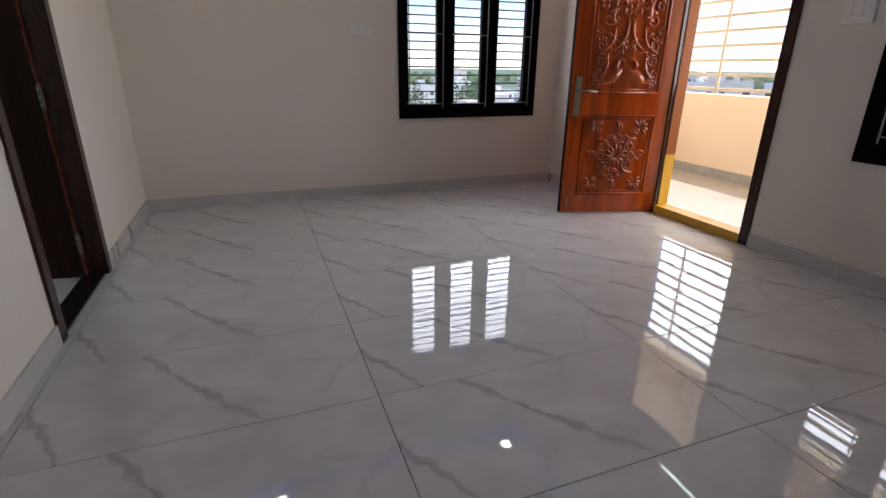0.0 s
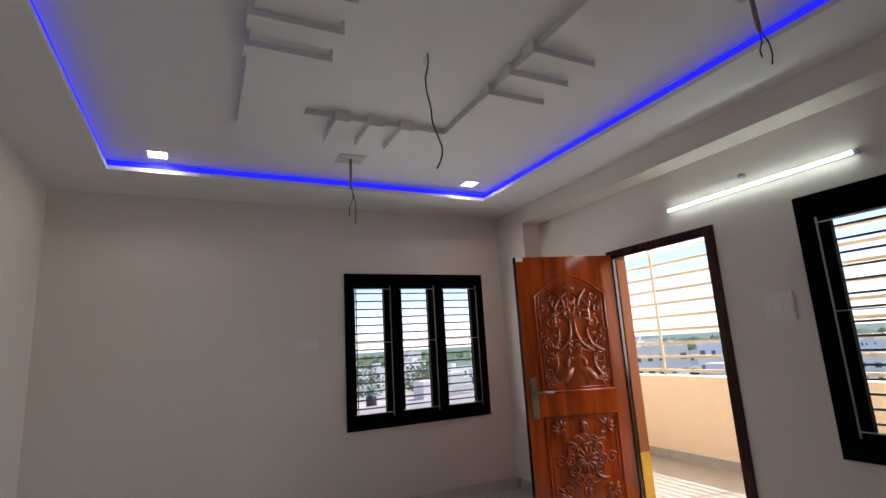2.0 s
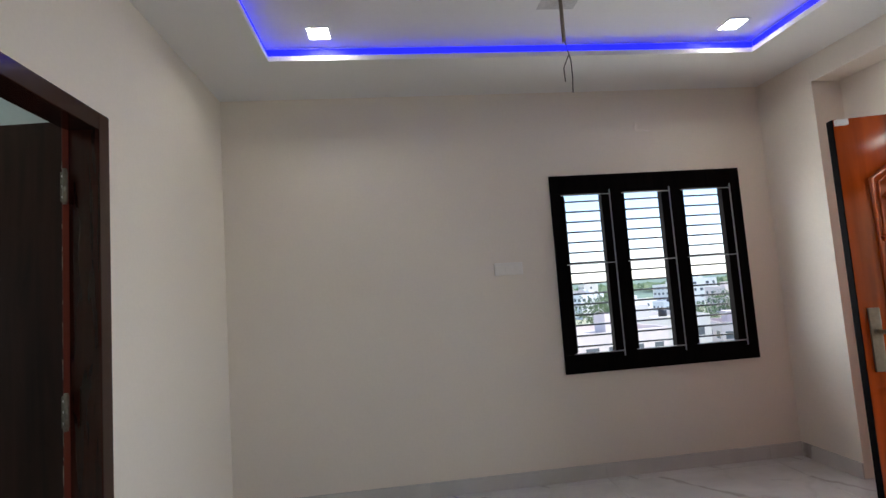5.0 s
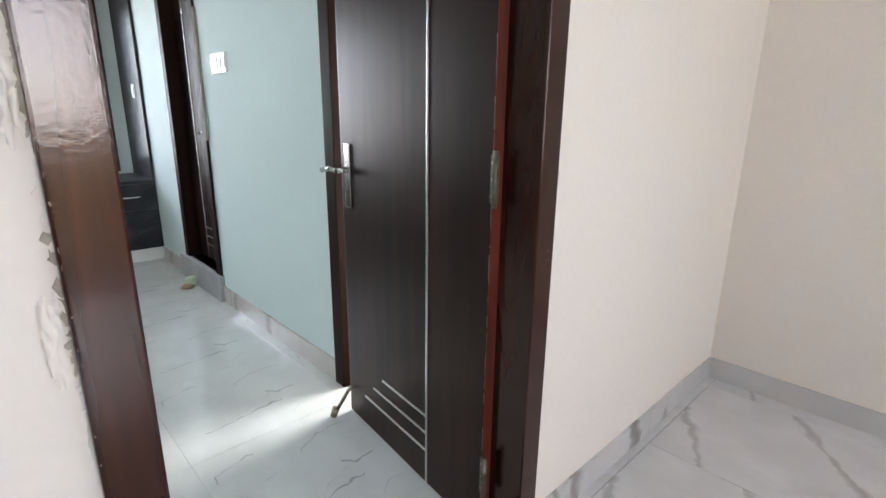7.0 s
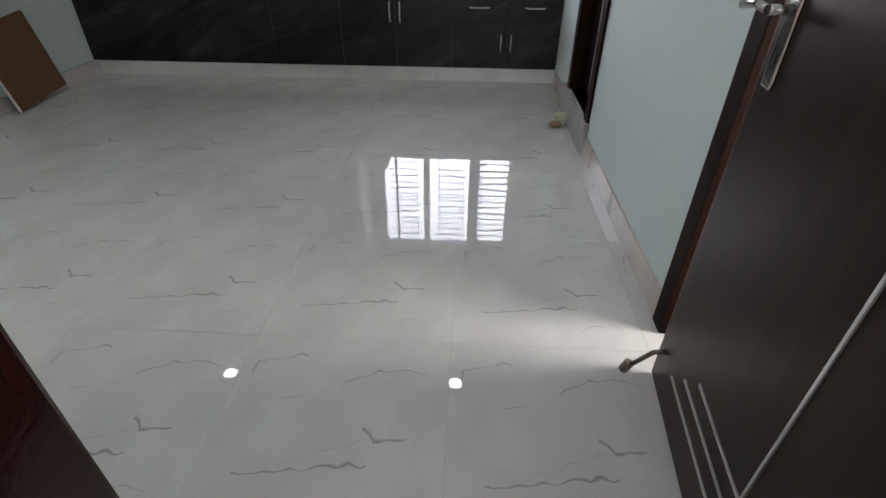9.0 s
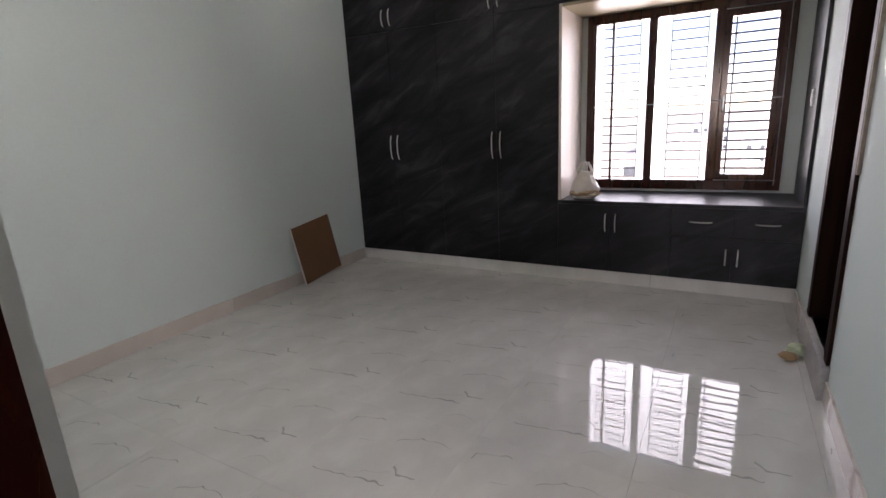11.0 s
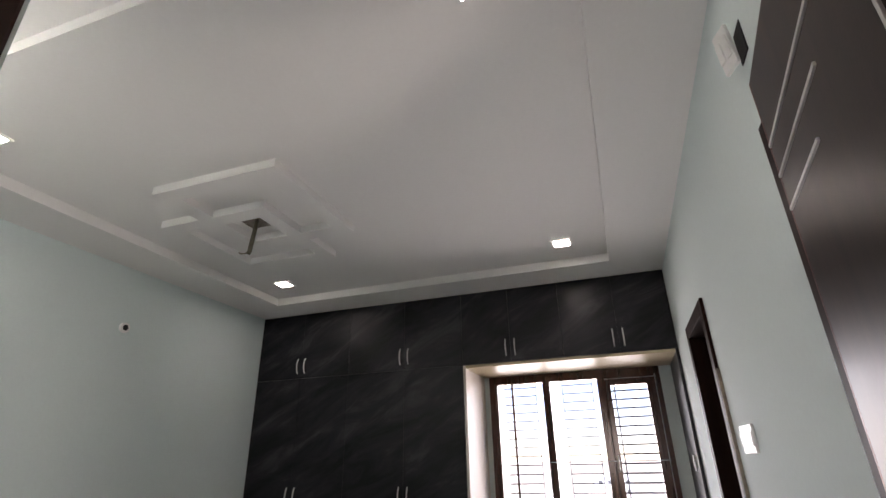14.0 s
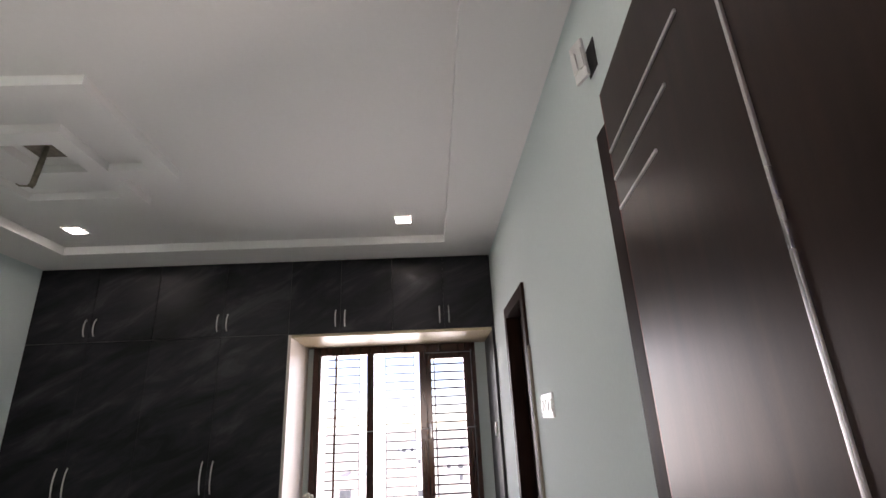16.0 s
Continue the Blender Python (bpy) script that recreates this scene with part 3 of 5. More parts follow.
def bath_door():
    d = thing("bathroom_door", "closed dark laminate bathroom door with inlay lines", "door", (BATH[0] + 0.07, BY0 + 0.075, BATH[2] + 0.005))
    L, H = BATH[1] - BATH[0] - 0.14, BATH[3] - BATH[2] - 0.08
    part("leaf", boxes(((0, 0, 0), (L, 0.035, H)), bevel=0.002), M_LEAF, d)
    strips(d, [(0.14, 0.0, 0.14, H)], 0.0, 0.010)
    strips(d, [(0.14, 0.10, L - 0.03, 0.10), (0.14, 0.16, L - 0.06, 0.16), (0.14, 0.22, L - 0.09, 0.22)], 0.0, 0.010)
    lever(d, L - 0.05, 0.0, 0.86, -1, -1)


bath_door()


# the entrance door: carved teak
def spiral(bm, cx, cz, r0, turns, start, y, r, grow=1, sides=6):
    n = int(18 * turns)
    pts = []
    for i in range(n + 1):
        k = i / n
        a = start + grow * 2 * math.pi * turns * k
        rad = r0 * (1 - 0.85 * k)
        pts.append((cx + rad * math.cos(a), y, cz + rad * math.sin(a)))
    return tube(bm, pts, r, sides, lambda q: 1.0 - 0.45 * q)


def arc_line(bm, p, q, bend, y, r, n=10):
    """A bowed bar from p to q in the plane of the door."""
    (x0, z0), (x1, z1) = p, q
    nx, nz = -(z1 - z0), x1 - x0
    return tube(bm, [(x0 + (x1 - x0) * k + nx * bend * math.sin(math.pi * k), y, z0 + (z1 - z0) * k + nz * bend * math.sin(math.pi * k)) for k in (i / n for i in range(n + 1))], r, 6, lambda q: 0.6 + 0.8 * math.sin(math.pi * q))


def petal(bm, cx, cz, angle, length, width, y, h):
    """A carved leaf: a raised ridge tapering at both ends."""
    ca, sa = math.cos(angle), math.sin(angle)
    rows = []
    for i in range(6):
        k = i / 5
        w = width * math.sin(math.pi * (0.08 + 0.88 * k)) ** 0.8
        row = []
        for s, up in ((-1, 0), (-0.4, 0.8), (0.4, 0.8), (1, 0)):
            u, v = length * k, s * w / 2
            row.append(bm.verts.new((cx + u * ca - v * sa, y - 1.5 * h * up * math.sin(math.pi * (0.15 + 0.8 * k)), cz + u * sa + v * ca)))
        rows.append(row)
    for a, b in zip(rows, rows[1:]):
        for j in range(3):
            bm.faces.new((a[j], a[j + 1], b[j + 1], b[j])).smooth = True


def entrance_door():
    L, H, TH = 0.93, 2.03, 0.042
    # local x from the hinge to the free edge, local y 0 the carved face (towards -y)
    ang = math.degrees(math.atan2(-1.172 + 1.39, 3.283 - 4.11))
    d = thing("entrance_door", "open varnished teak entrance door with carved peacock panels", "door", (4.105, -1.395, 0.012), turn=ang)
    L = math.hypot(-1.172 + 1.395, 3.283 - 4.105)
    # local +y is the face seen from the hall
    part("leaf", boxes(((0, -TH, 0), (L, 0, H)), bevel=0.003), M_TEAK, d)
    x0, x1 = 0.13, L - 0.13

    def mould(pts, name, r):
        bm = bmesh.new()
        pts = [(x, 0.002, z) for x, z in pts]
        tube(bm, pts + [pts[0]], r, 8)
        part(name, bm, M_TEAK, d)

    # upper panel: shouldered arch
    c = (x0 + x1) / 2
    arch = [(x0, 0.98), (x1, 0.98), (x1, 1.72), (x1 - 0.06, 1.76), (c + 0.19, 1.80), (c + 0.10, 1.85), (c, 1.875), (c - 0.10, 1.85), (c - 0.19, 1.80), (x0 + 0.06, 1.76), (x0, 1.72)]
    mould(arch, "panel_moulding", 0.012)
    ins = [(c + (x - c) * 0.90, 1.40 + (z - 1.40) * 0.945) for x, z in arch]
    mould(ins, "panel_moulding", 0.006)
    low = [(x0, 0.16), (x1, 0.16), (x1, 0.80), (x0, 0.80)]
    mould(low, "panel_moulding", 0.012)
    mould([(c + (x - c) * 0.90, 0.48 + (z - 0.48) * 0.92) for x, z in low], "panel_moulding", 0.006)
    # carving above: mirrored scrolls round a middle stem, two birds at the foot
    bm = bmesh.new()
    Y, R = 0.004, 0.0145
    for s in (-1, 1):
        X = lambda u: c + s * u * 1.08
        g = s
        for cx, cz, r0, tn, st in ((0.095, 1.655, 0.078, 1.9, 2.6), (0.190, 1.700, 0.034, 1.3, 2.2), (0.205, 1.600, 0.036, 1.4, 0.6), (0.165, 1.505, 0.054, 1.7, 1.2), (0.225, 1.425, 0.030, 1.3, -0.4),
                                   (0.095, 1.330, 0.064, 1.8, 2.2), (0.200, 1.325, 0.046, 1.6, 0.4), (0.195, 1.215, 0.046, 1.6, 1.4), (0.222, 1.110, 0.038, 1.5, 1.8), (0.215, 1.030, 0.030, 1.3, 0.3), (0.035, 1.555, 0.030, 1.4, 1.0)):
            a0 = st if s > 0 else math.pi - st
            spiral(bm, X(cx), cz, r0, tn, a0, Y, R * (0.55 + 6.0 * r0), g, 8)
            for j in range(3):
                b0 = a0 + g * (0.3 + 0.55 * j)
                petal(bm, X(cx) + r0 * 0.9 * math.cos(b0), cz + r0 * 0.9 * math.sin(b0), b0 + g * 0.9, r0 * 0.85, r0 * 0.5, Y, -0.013)
        arc_line(bm, (X(0.020), 1.74), (X(0.125), 1.46), 0.20 * s, Y, R * 0.9)
        arc_line(bm, (X(0.020), 1.52), (X(0.155), 1.27), -0.20 * s, Y, R * 0.9)
        arc_line(bm, (X(0.110), 1.46), (X(0.235), 1.27), -0.22 * s, Y, R * 0.8)
        arc_line(bm, (X(0.150), 1.28), (X(0.235), 1.06), -0.20 * s, Y, R * 0.8)
        arc_line(bm, (X(0.05), 1.60), (X(0.13), 1.76), 0.12 * s, Y, R)
        for k in range(4):
            petal(bm, X(0.10 + 0.01 * k), 1.57 - 0.085 * k, math.pi / 2 - s * (0.9 + 0.25 * k), 0.07, 0.030, Y, -0.014)
        # bird: body, neck, head, tail
        petal(bm, X(0.15), 1.055, math.pi / 2 + s * 0.95, 0.17, 0.095, Y, -0.030)
        arc_line(bm, (X(0.055), 1.13), (X(0.045), 1.235), -0.22 * s, Y + 0.004, 0.015)
        petal(bm, X(0.055), 1.235, math.pi / 2 + s * 1.9, 0.05, 0.022, Y, -0.016)
        for k in range(3):
            petal(bm, X(0.13), 1.06, math.pi / 2 - s * (1.2 + 0.28 * k), 0.12, 0.028, Y, -0.012)
        tube(bm, [(X(0.085), Y, 1.07), (X(0.08), Y, 1.015)], 0.006, 6)
    for k in range(5):
        petal(bm, c, 1.74, math.pi / 2 + (k - 2) * 0.42, 0.085 - 0.01 * abs(k - 2), 0.028, Y, -0.016)
    part("carved_peacock_panel", bm, M_TEAK, d, "carved relief of scrolls and two birds")
    # carving below: a round flower of scrolls, four corner leaves
    bm = bmesh.new()
    for k in range(12):
        a = 2 * math.pi * k / 12
        spiral(bm, c + 0.125 * math.cos(a), 0.48 + 0.15 * math.sin(a), 0.046, 1.6, a + 2.4, Y, R * 0.9, 1 if k % 2 else -1)
        petal(bm, c + 0.015 * math.cos(a), 0.48 + 0.015 * math.sin(a), a, 0.085, 0.034, Y, -0.016)
    for s in (-1, 1):
        spiral(bm, c + s * 0.205, 0.48, 0.045, 1.5, 0.5 if s > 0 else math.pi - 0.5, Y, R * 0.9, s)
        spiral(bm, c, 0.48 + s * 0.225, 0.040, 1.4, 1.0, Y, R * 0.9, s)
        petal(bm, c, 0.48 + s * 0.19, s * math.pi / 2, 0.095, 0.040, Y, -0.016)
        for q in (-1, 1):
            arc_line(bm, (c + s * 0.06, 0.48 + q * 0.05), (c + s * 0.17, 0.48 + q * 0.14), 0.25 * s * q, Y, R * 0.8)
    part("carved_flower_panel", bm, M_TEAK, d, "carved round flower of scrolls")
    for sx in (-1, 1):
        for sz in (-1, 1):
            bm = bmesh.new()
            for k in range(6):
                a = math.atan2(sz, sx) + (k - 2.5) * 0.6
                petal(bm, c + sx * 0.185 + 0.012 * math.cos(a), 0.48 + sz * 0.225 + 0.012 * math.sin(a), a, 0.065, 0.032, Y, -0.016)
            spiral(bm, c + sx * 0.165, 0.48 + sz * 0.20, 0.026, 1.3, 0, Y, R * 0.85, sx)
            part("carved_corner_leaf", bm, M_TEAK, d)
    plate = part("handle_plate", boxes(((L - 0.085, 0, 0.80), (L - 0.035, 0.01, 1.10)), bevel=0.004), M_GUN, d, "aged brass handle plate")
    bm = bmesh.new()
    tube(bm, [(L - 0.06, 0, 0.99), (L - 0.06, 0.05, 0.99)], 0.011)
    tube(bm, [(L - 0.06, 0.05, 0.99), (L - 0.12, 0.055, 0.993), (L - 0.20, 0.05, 0.985)], 0.010)
    part("lever", bm, M_GUN, plate)
    part("edge_band", boxes(((L - 0.0015, -TH - 0.001, 0.001), (L + 0.004, 0.001, H - 0.001))), M_BLACK, d, "dark door edge")
    bm = bmesh.new()
    tube(bm, [(L - 0.05, 0.012, 0.02), (L - 0.045, 0.03, 0.06), (L - 0.05, 0.018, 0.13)], 0.006)
    part("door_stop", bm, M_GUN, d, "small dark door stop")
    part("magnet_catch", boxes(((L - 0.06, 0, H - 0.035), (L - 0.005, 0.02, H - 0.005)), bevel=0.004), M_WHITE, d, "white plastic catch")


entrance_door()
solid("yellow_reveal", boxes(((HX + 0.02, -1.4125, 0.071), (HX + 0.118, -1.4055, 0.5)), bevel=0.001), M_YELLOW, "yellow painted foot of the entrance reveal", "reveal", "structure")
solid("orange_reveal", boxes(((HX + 0.02, -1.4125, 0.5), (HX + 0.118, -1.4055, 2.0)), bevel=0.001), M_ORANGE, "orange varnished reveal of the entrance", "reveal", "structure")



# windows: frame, mullions, iron grill of each light
def window(name, label, lo, hi, axis, opening, material, lights, bars, bar_z, border=0.09, n_bars=15, mid=True, tint=None, inside=1):
    """A window in a wall whose inner face is at lo and outer face at hi along axis; lights are (u0, u1) of the clear openings."""
    u0, u1, v0, v1 = opening
    w = thing(name, label, "window")
    w["kind"] = "structure"

    def P(u, d, v):
        return (d, u, v) if axis == "x" else (u, d, v)

    face, back = lo - inside * 0.02, lo + (hi - lo) * 0.16
    top, bot = bar_z[1], bar_z[0]
    pieces = [("head", u0, u1, top, v1), ("sill_rail", u0, u1, v0, bot)]
    edges = [u0] + [e for l in lights for e in l] + [u1]
    for a, b in zip(edges[0::2], edges[1::2]):
        pieces.append(("mullion", a, b, bot, top))
    for n, a, b, c, e in pieces:
        part(n, boxes((P(a, face, c), P(b, back, e)), bevel=0.004), material, w)
        if n == "mullion" and u0 < a and b < u1:
            m_ = (a + b) / 2
            part("bead", boxes((P(m_ - 0.012, face - inside * 0.008, c), P(m_ + 0.012, face, e)), bevel=0.003), material, w)
    g = (lo + hi) / 2
    for a, b in lights:
        gr = thing("window_grill", "", "")
        gr.parent = w
        for key in ("label", "category", "group", "kind"):
            if key in gr:
                del gr[key]
        part("grill_rail", tube(bmesh.new(), [P(a + 0.045, g, bot), P(a + 0.045, g, top)], 0.006, 6), bars, gr)
        for k in range(n_bars):
            z = bot + (top - bot) * (k + 0.5) / n_bars
            part("grill_bar", tube(bmesh.new(), [P(a - 0.05, g, z), P(b + 0.09, g, z)], 0.0072, 6), bars, gr)
        hx = b + 0.06
        # slim hinged grill frame standing in front of the rails
        fr = bmesh.new()
        q = lo - inside * 0.026
        for z in (bot + 0.005, (bot + top) / 2 + 0.06, top - 0.01):
            tube(fr, [P(a - 0.02, q, z), P(hx, q, z)], 0.004, 6)
        tube(fr, [P(hx, q, bot - 0.03), P(hx, q, top + 0.02)], 0.005, 6)
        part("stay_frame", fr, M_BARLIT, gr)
    return w


window("window_hall_north", "black wooden triple window with horizontal iron bars", 0.0, 0.2, "y", W1, M_BLACK, [(2.306, 2.582), (2.753, 3.031), (3.200, 3.498)], M_BAR, (0.835, 1.95), n_bars=15)
window("window_hall_east", "black wooden triple window onto the balcony, iron bars", HX, HX + 0.11, "x", W2, M_BLACK, [(-4.12, -3.87), (-3.71, -3.44), (-3.29, -2.99)], M_BAR, (0.835, 1.94), n_bars=15)


# ---------------------------------------------------------------- balcony
def balcony():
    X0, X1 = HX + 0.11, 5.85
    Y0, Y1 = -6.6, 0.35
    structure("balcony_floor", boxes(((X0, Y0, -0.25), (X1 + 0.15, Y1, -0.005))), M_BALC, "pale tiled balcony floor in striped sunlight", "floor")
    structure("balcony_parapet", boxes(((X1, Y0, -0.25), (X1 + 0.15, Y1, 0.91)), bevel=0.006), M_PEACH, "peach painted balcony parapet", "parapet")
    structure("balcony_skirting", boxes(((X1 - 0.012, Y0, -0.005), (X1, Y1, 0.10))), M_GREY, "grey stone skirting along the parapet", "skirting")
    structure("balcony_end_wall", boxes(((X0, Y1, -0.25), (X1 + 0.15, Y1 + 0.15, 3.0)), ((X0, Y0 - 0.15, -0.25), (X1 + 0.15, Y0, 3.0))), M_PEACH, "peach painted end wall of the balcony", "wall")
    structure("balcony_slab", boxes(((X0, Y0, 2.75), (X1 + 0.15, Y1, 2.95)), ((X1 - 0.05, Y0, 2.45), (X1 + 0.15, Y1, 2.75))), M_PEACH, "underside of the balcony roof slab", "slab")
    g = thing("balcony_grill", "cream painted steel grill of flat bars above the parapet", "grill", (X1 + 0.06, 0, 0))
    z = 0.965
    while z < 2.44:
        part("grill_bar", boxes(((-0.01, Y0, z - 0.016), (0.01, Y1, z + 0.016)), bevel=0.003), M_GRILL, g)
        z += 0.152
    y = -0.207 - 4.8
    while y < Y1:
        part("grill_post", boxes(((-0.022, y - 0.018, 0.90), (-0.012, y + 0.018, 2.46)), bevel=0.003), M_GRILL, g)
        y += 1.2
    structure("outer_wall_cladding", boxes(((HX + 0.1105, -1.32, -0.1), (HX + 0.114, 0.2, 2.75)), ((HX + 0.1105, -2.8, -0.1), (HX + 0.114, -2.33, 2.75))), M_PEACH, "peach painted outer wall", "wall")


balcony()

# ---------------------------------------------------------------- bedroom: wardrobe wall and window
WX = -3.695                      # front face of the wardrobe
Y = [BY1 + 0.002, -4.37, -3.895, -3.375, -2.868, -2.476, -2.076, -1.672, BY0 - 0.002]


def bow_handle(parent, p, q, out=0.022, r=0.0052):
    """A slim bowed handle from p to q on the front face."""
    p, q = Vector(p), Vector(q)
    pts = [p.lerp(q, k / 8) + Vector((out * math.sin(math.pi * k / 8) ** 0.6, 0, 0)) for k in range(9)]
    part("handle", tube(bmesh.new(), pts, r, 8), M_CHROME, parent, "curved satin steel handle")


def cabinet(name, label, y0, y1, z0, z1, back, fronts, group):
    """A cabinet unit: carcass and fronts; fronts are (y0, y1, z0, z1, handle ends or None)."""
    c = thing(name, label, "cabinet", ((WX + back) / 2, (y0 + y1) / 2, z0), group)
    o = Vector(c.location)

    def B(a, b, bevel):
        return boxes((Vector(a) - o, Vector(b) - o), bevel=bevel)

    part("carcass", B((back, y0 + 0.001, z0), (WX - 0.020, y1 - 0.001, z1), 0.001), M_SLATE, c)
    for a, b, e, f, handle in fronts:
        d = part("drawer_front" if b - a > 0.3 and f - e < 0.3 else "door", B((WX - 0.018, a + 0.0015, e + 0.0015), (WX, b - 0.0015, f - 0.0015), 0.0012), M_SLATE, c)
        if handle:
            bow_handle(d, Vector((WX, *handle[0])) - o, Vector((WX, *handle[1])) - o)
    return c


BACK = BX + 0.004
UP0 = 2.045
GU, GT, GB = "overhead wardrobe units", "tall wardrobe units", "base cabinets under the window"


def pair(y0, ym, y1, z0, z1, zh, off=0.036):
    return [(y0, ym, z0, z1, ((ym - off, zh[0]), (ym - off, zh[1]))), (ym, y1, z0, z1, ((ym + off, zh[0]), (ym + off, zh[1])))]


L = "dark slate-patterned laminate wardrobe unit"
for y0, ym, y1 in ((Y[0], Y[1], Y[2]), (Y[2], Y[3], Y[4])):
    cabinet("wardrobe", "tall " + L + " with bowed handles", y0, y1, 0.10, UP0, BACK, pair(y0, ym, y1, 0.10, UP0, (0.965, 1.175)), GT)
    cabinet("overhead_cabinet", "overhead " + L + " under the ceiling", y0, y1, UP0, B_SOFFIT - 0.003, BACK, pair(y0, ym, y1, UP0, B_SOFFIT - 0.003, (2.09, 2.22)), GU)
for y0, ym, y1 in ((Y[4], Y[5], Y[6]), (Y[6], Y[7], Y[8])):
    cabinet("overhead_cabinet", "overhead " + L + " above the window", y0, y1, UP0, B_SOFFIT - 0.003, BACK, pair(y0, ym, y1, UP0, B_SOFFIT - 0.003, (2.09, 2.22)), GU)
cabinet("base_cabinet", "low " + L + " with two doors", Y[4], -2.056, 0.10, 0.612, BACK, pair(Y[4], -2.47, -2.056, 0.10, 0.612, (0.41, 0.545)), GB)
ym = -1.669
cabinet("base_cabinet", "low " + L + " with two drawers above two doors", -2.056, Y[8], 0.10, 0.612, BACK,
        pair(-2.056, ym, Y[8], 0.10, 0.408, (0.22, 0.335)) + [(-2.056, ym, 0.408, 0.612, ((-1.94, 0.515), (-1.80, 0.515))), (ym, Y[8], 0.408, 0.612, ((-1.55, 0.515), (-1.41, 0.515)))], GB)
plinth = thing("wardrobe_plinth", "pale stone plinth under the wardrobe", "plinth")
for k in range(4):
    a, b = (Y[0] + (Y[8] - Y[0]) * q / 4 for q in (k, k + 1))
    part("plinth_stone", boxes(((BACK, a + 0.0008, 0.0), (WX - 0.012, b - 0.0008, 0.099)), bevel=0.002), M_PLINTH, plinth)
solid("window_counter", boxes(((BACK, Y[4] + 0.024, 0.613), (WX + 0.006, Y[8], 0.640)), bevel=0.003), M_SLATE, "dark laminate counter under the bedroom window", "counter")
M_LINING = mat("cream_laminate_lining", (0.66, 0.58, 0.51), 0.4, vary=0.03)
# Tan top panel, its colour darkened for the shade under the niche head.
M_LINING_TOP = mat("tan_lining_shade", (0.40, 0.32, 0.20), 0.4, vary=0.05)
lining = thing("niche_lining", "pale cream laminate lining of the window niche", "panel")
part("side_panel", boxes(((BACK, Y[4] + 0.001, 0.641), (WX - 0.001, Y[4] + 0.022, UP0 - 0.004)), bevel=0.001), M_LINING, lining)
part("top_panel", boxes(((BACK, Y[4] + 0.023, UP0 - 0.026), (WX - 0.001, Y[8] - 0.022, UP0 - 0.004)), bevel=0.001), M_LINING_TOP, lining, "tan top panel darkened for shade")
solid("niche_side_panel", boxes(((BACK, Y[8] - 0.020, 0.641), (WX, Y[8], UP0 - 0.002)), bevel=0.001), M_SLATE, "dark laminate side panel beside the window", "panel")


def bedroom_window():
    w = thing("window_bedroom", "brown wooden three-light window with sliding glass and bars", "window")
    w["kind"] = "structure"
    y0, y1, z0, z1 = -2.80, -1.40, 0.66, 2.02
    f, b = BX + 0.02, BX - 0.08
    fr = [("frame_side", y0, y0 + 0.07, z0, z1), ("frame_side", y1 - 0.075, y1, z0, z1), ("frame_head", y0 + 0.07, y1 - 0.075, z1 - 0.07, z1), ("frame_sill", y0 + 0.07, y1 - 0.075, z0, z0 + 0.075),
          ("mullion", -2.338, -2.278, z0 + 0.075, z1 - 0.07), ("mullion", -1.889, -1.83, z0 + 0.075, z1 - 0.07)]
    for n, a, c, e, g in fr:
        part(n, boxes(((b, a, e), (f, c, g)), bevel=0.004), M_BROWN, w)
    # opened casement in front of the last light
    s = part("sash", boxes(((b + 0.01, -1.83, z0 + 0.075), (f - 0.01, -1.786, z1 - 0.07)), ((b + 0.01, -1.508, z0 + 0.075), (f - 0.01, -1.475, z1 - 0.07)), ((b + 0.01, -1.786, z1 - 0.13), (f - 0.01, -1.508, z1 - 0.07)), ((b + 0.01, -1.786, z0 + 0.075), (f - 0.01, -1.508, z0 + 0.12)), bevel=0.003), M_BROWN, w)
    bm = bmesh.new()
    tube(bm, [(f - 0.01, -1.81, 1.25), (f + 0.02, -1.81, 1.26), (f + 0.022, -1.81, 1.36)], 0.008)
    part("window_latch", bm, M_CHROME, s, "small steel latch")
    g = part("window_grill", tube(bmesh.new(), [(BX - 0.13, -1.76, 0.7), (BX - 0.13, -1.76, 1.98)], 0.006, 6), M_BAR, w)
    for k in range(18):
        z = 0.74 + k * 0.07
        part("grill_bar", tube(bmesh.new(), [(BX - 0.13, -1.80, z), (BX - 0.13, -1.46, z)], 0.0072, 6), M_BAR, g)
        part("grill_bar", tube(bmesh.new(), [(BX - 0.13, -2.19, z), (BX - 0.13, -1.94, z)], 0.0048, 6), M_BAR, g)
        part("grill_bar", tube(bmesh.new(), [(BX - 0.13, -2.66, z), (BX - 0.13, -2.42, z)], 0.0048, 6), M_BAR, g)
        part("grill_bar", tube(bmesh.new(), [(BX - 0.12, -2.70, z), (BX - 0.12, -2.61, z)], 0.0055, 6), M_BROWN, g)
    part("grill_rail", boxes(((BX - 0.14, -2.635, 0.72), (BX - 0.11, -2.615, 1.98)), bevel=0.003), M_BROWN, g)
    # Uprights take the lightened bar grey, standing for glare on black iron.
    for y in (-2.42, -2.19, -1.94):
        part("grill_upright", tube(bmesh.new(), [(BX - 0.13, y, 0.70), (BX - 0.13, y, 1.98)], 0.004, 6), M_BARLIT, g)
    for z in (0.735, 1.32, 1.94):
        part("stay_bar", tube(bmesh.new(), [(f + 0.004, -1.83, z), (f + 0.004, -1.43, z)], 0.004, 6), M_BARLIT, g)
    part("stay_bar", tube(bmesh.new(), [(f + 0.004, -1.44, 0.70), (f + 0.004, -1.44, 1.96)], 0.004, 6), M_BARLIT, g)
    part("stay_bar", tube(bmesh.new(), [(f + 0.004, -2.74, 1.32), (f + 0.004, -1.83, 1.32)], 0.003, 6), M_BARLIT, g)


bedroom_window()


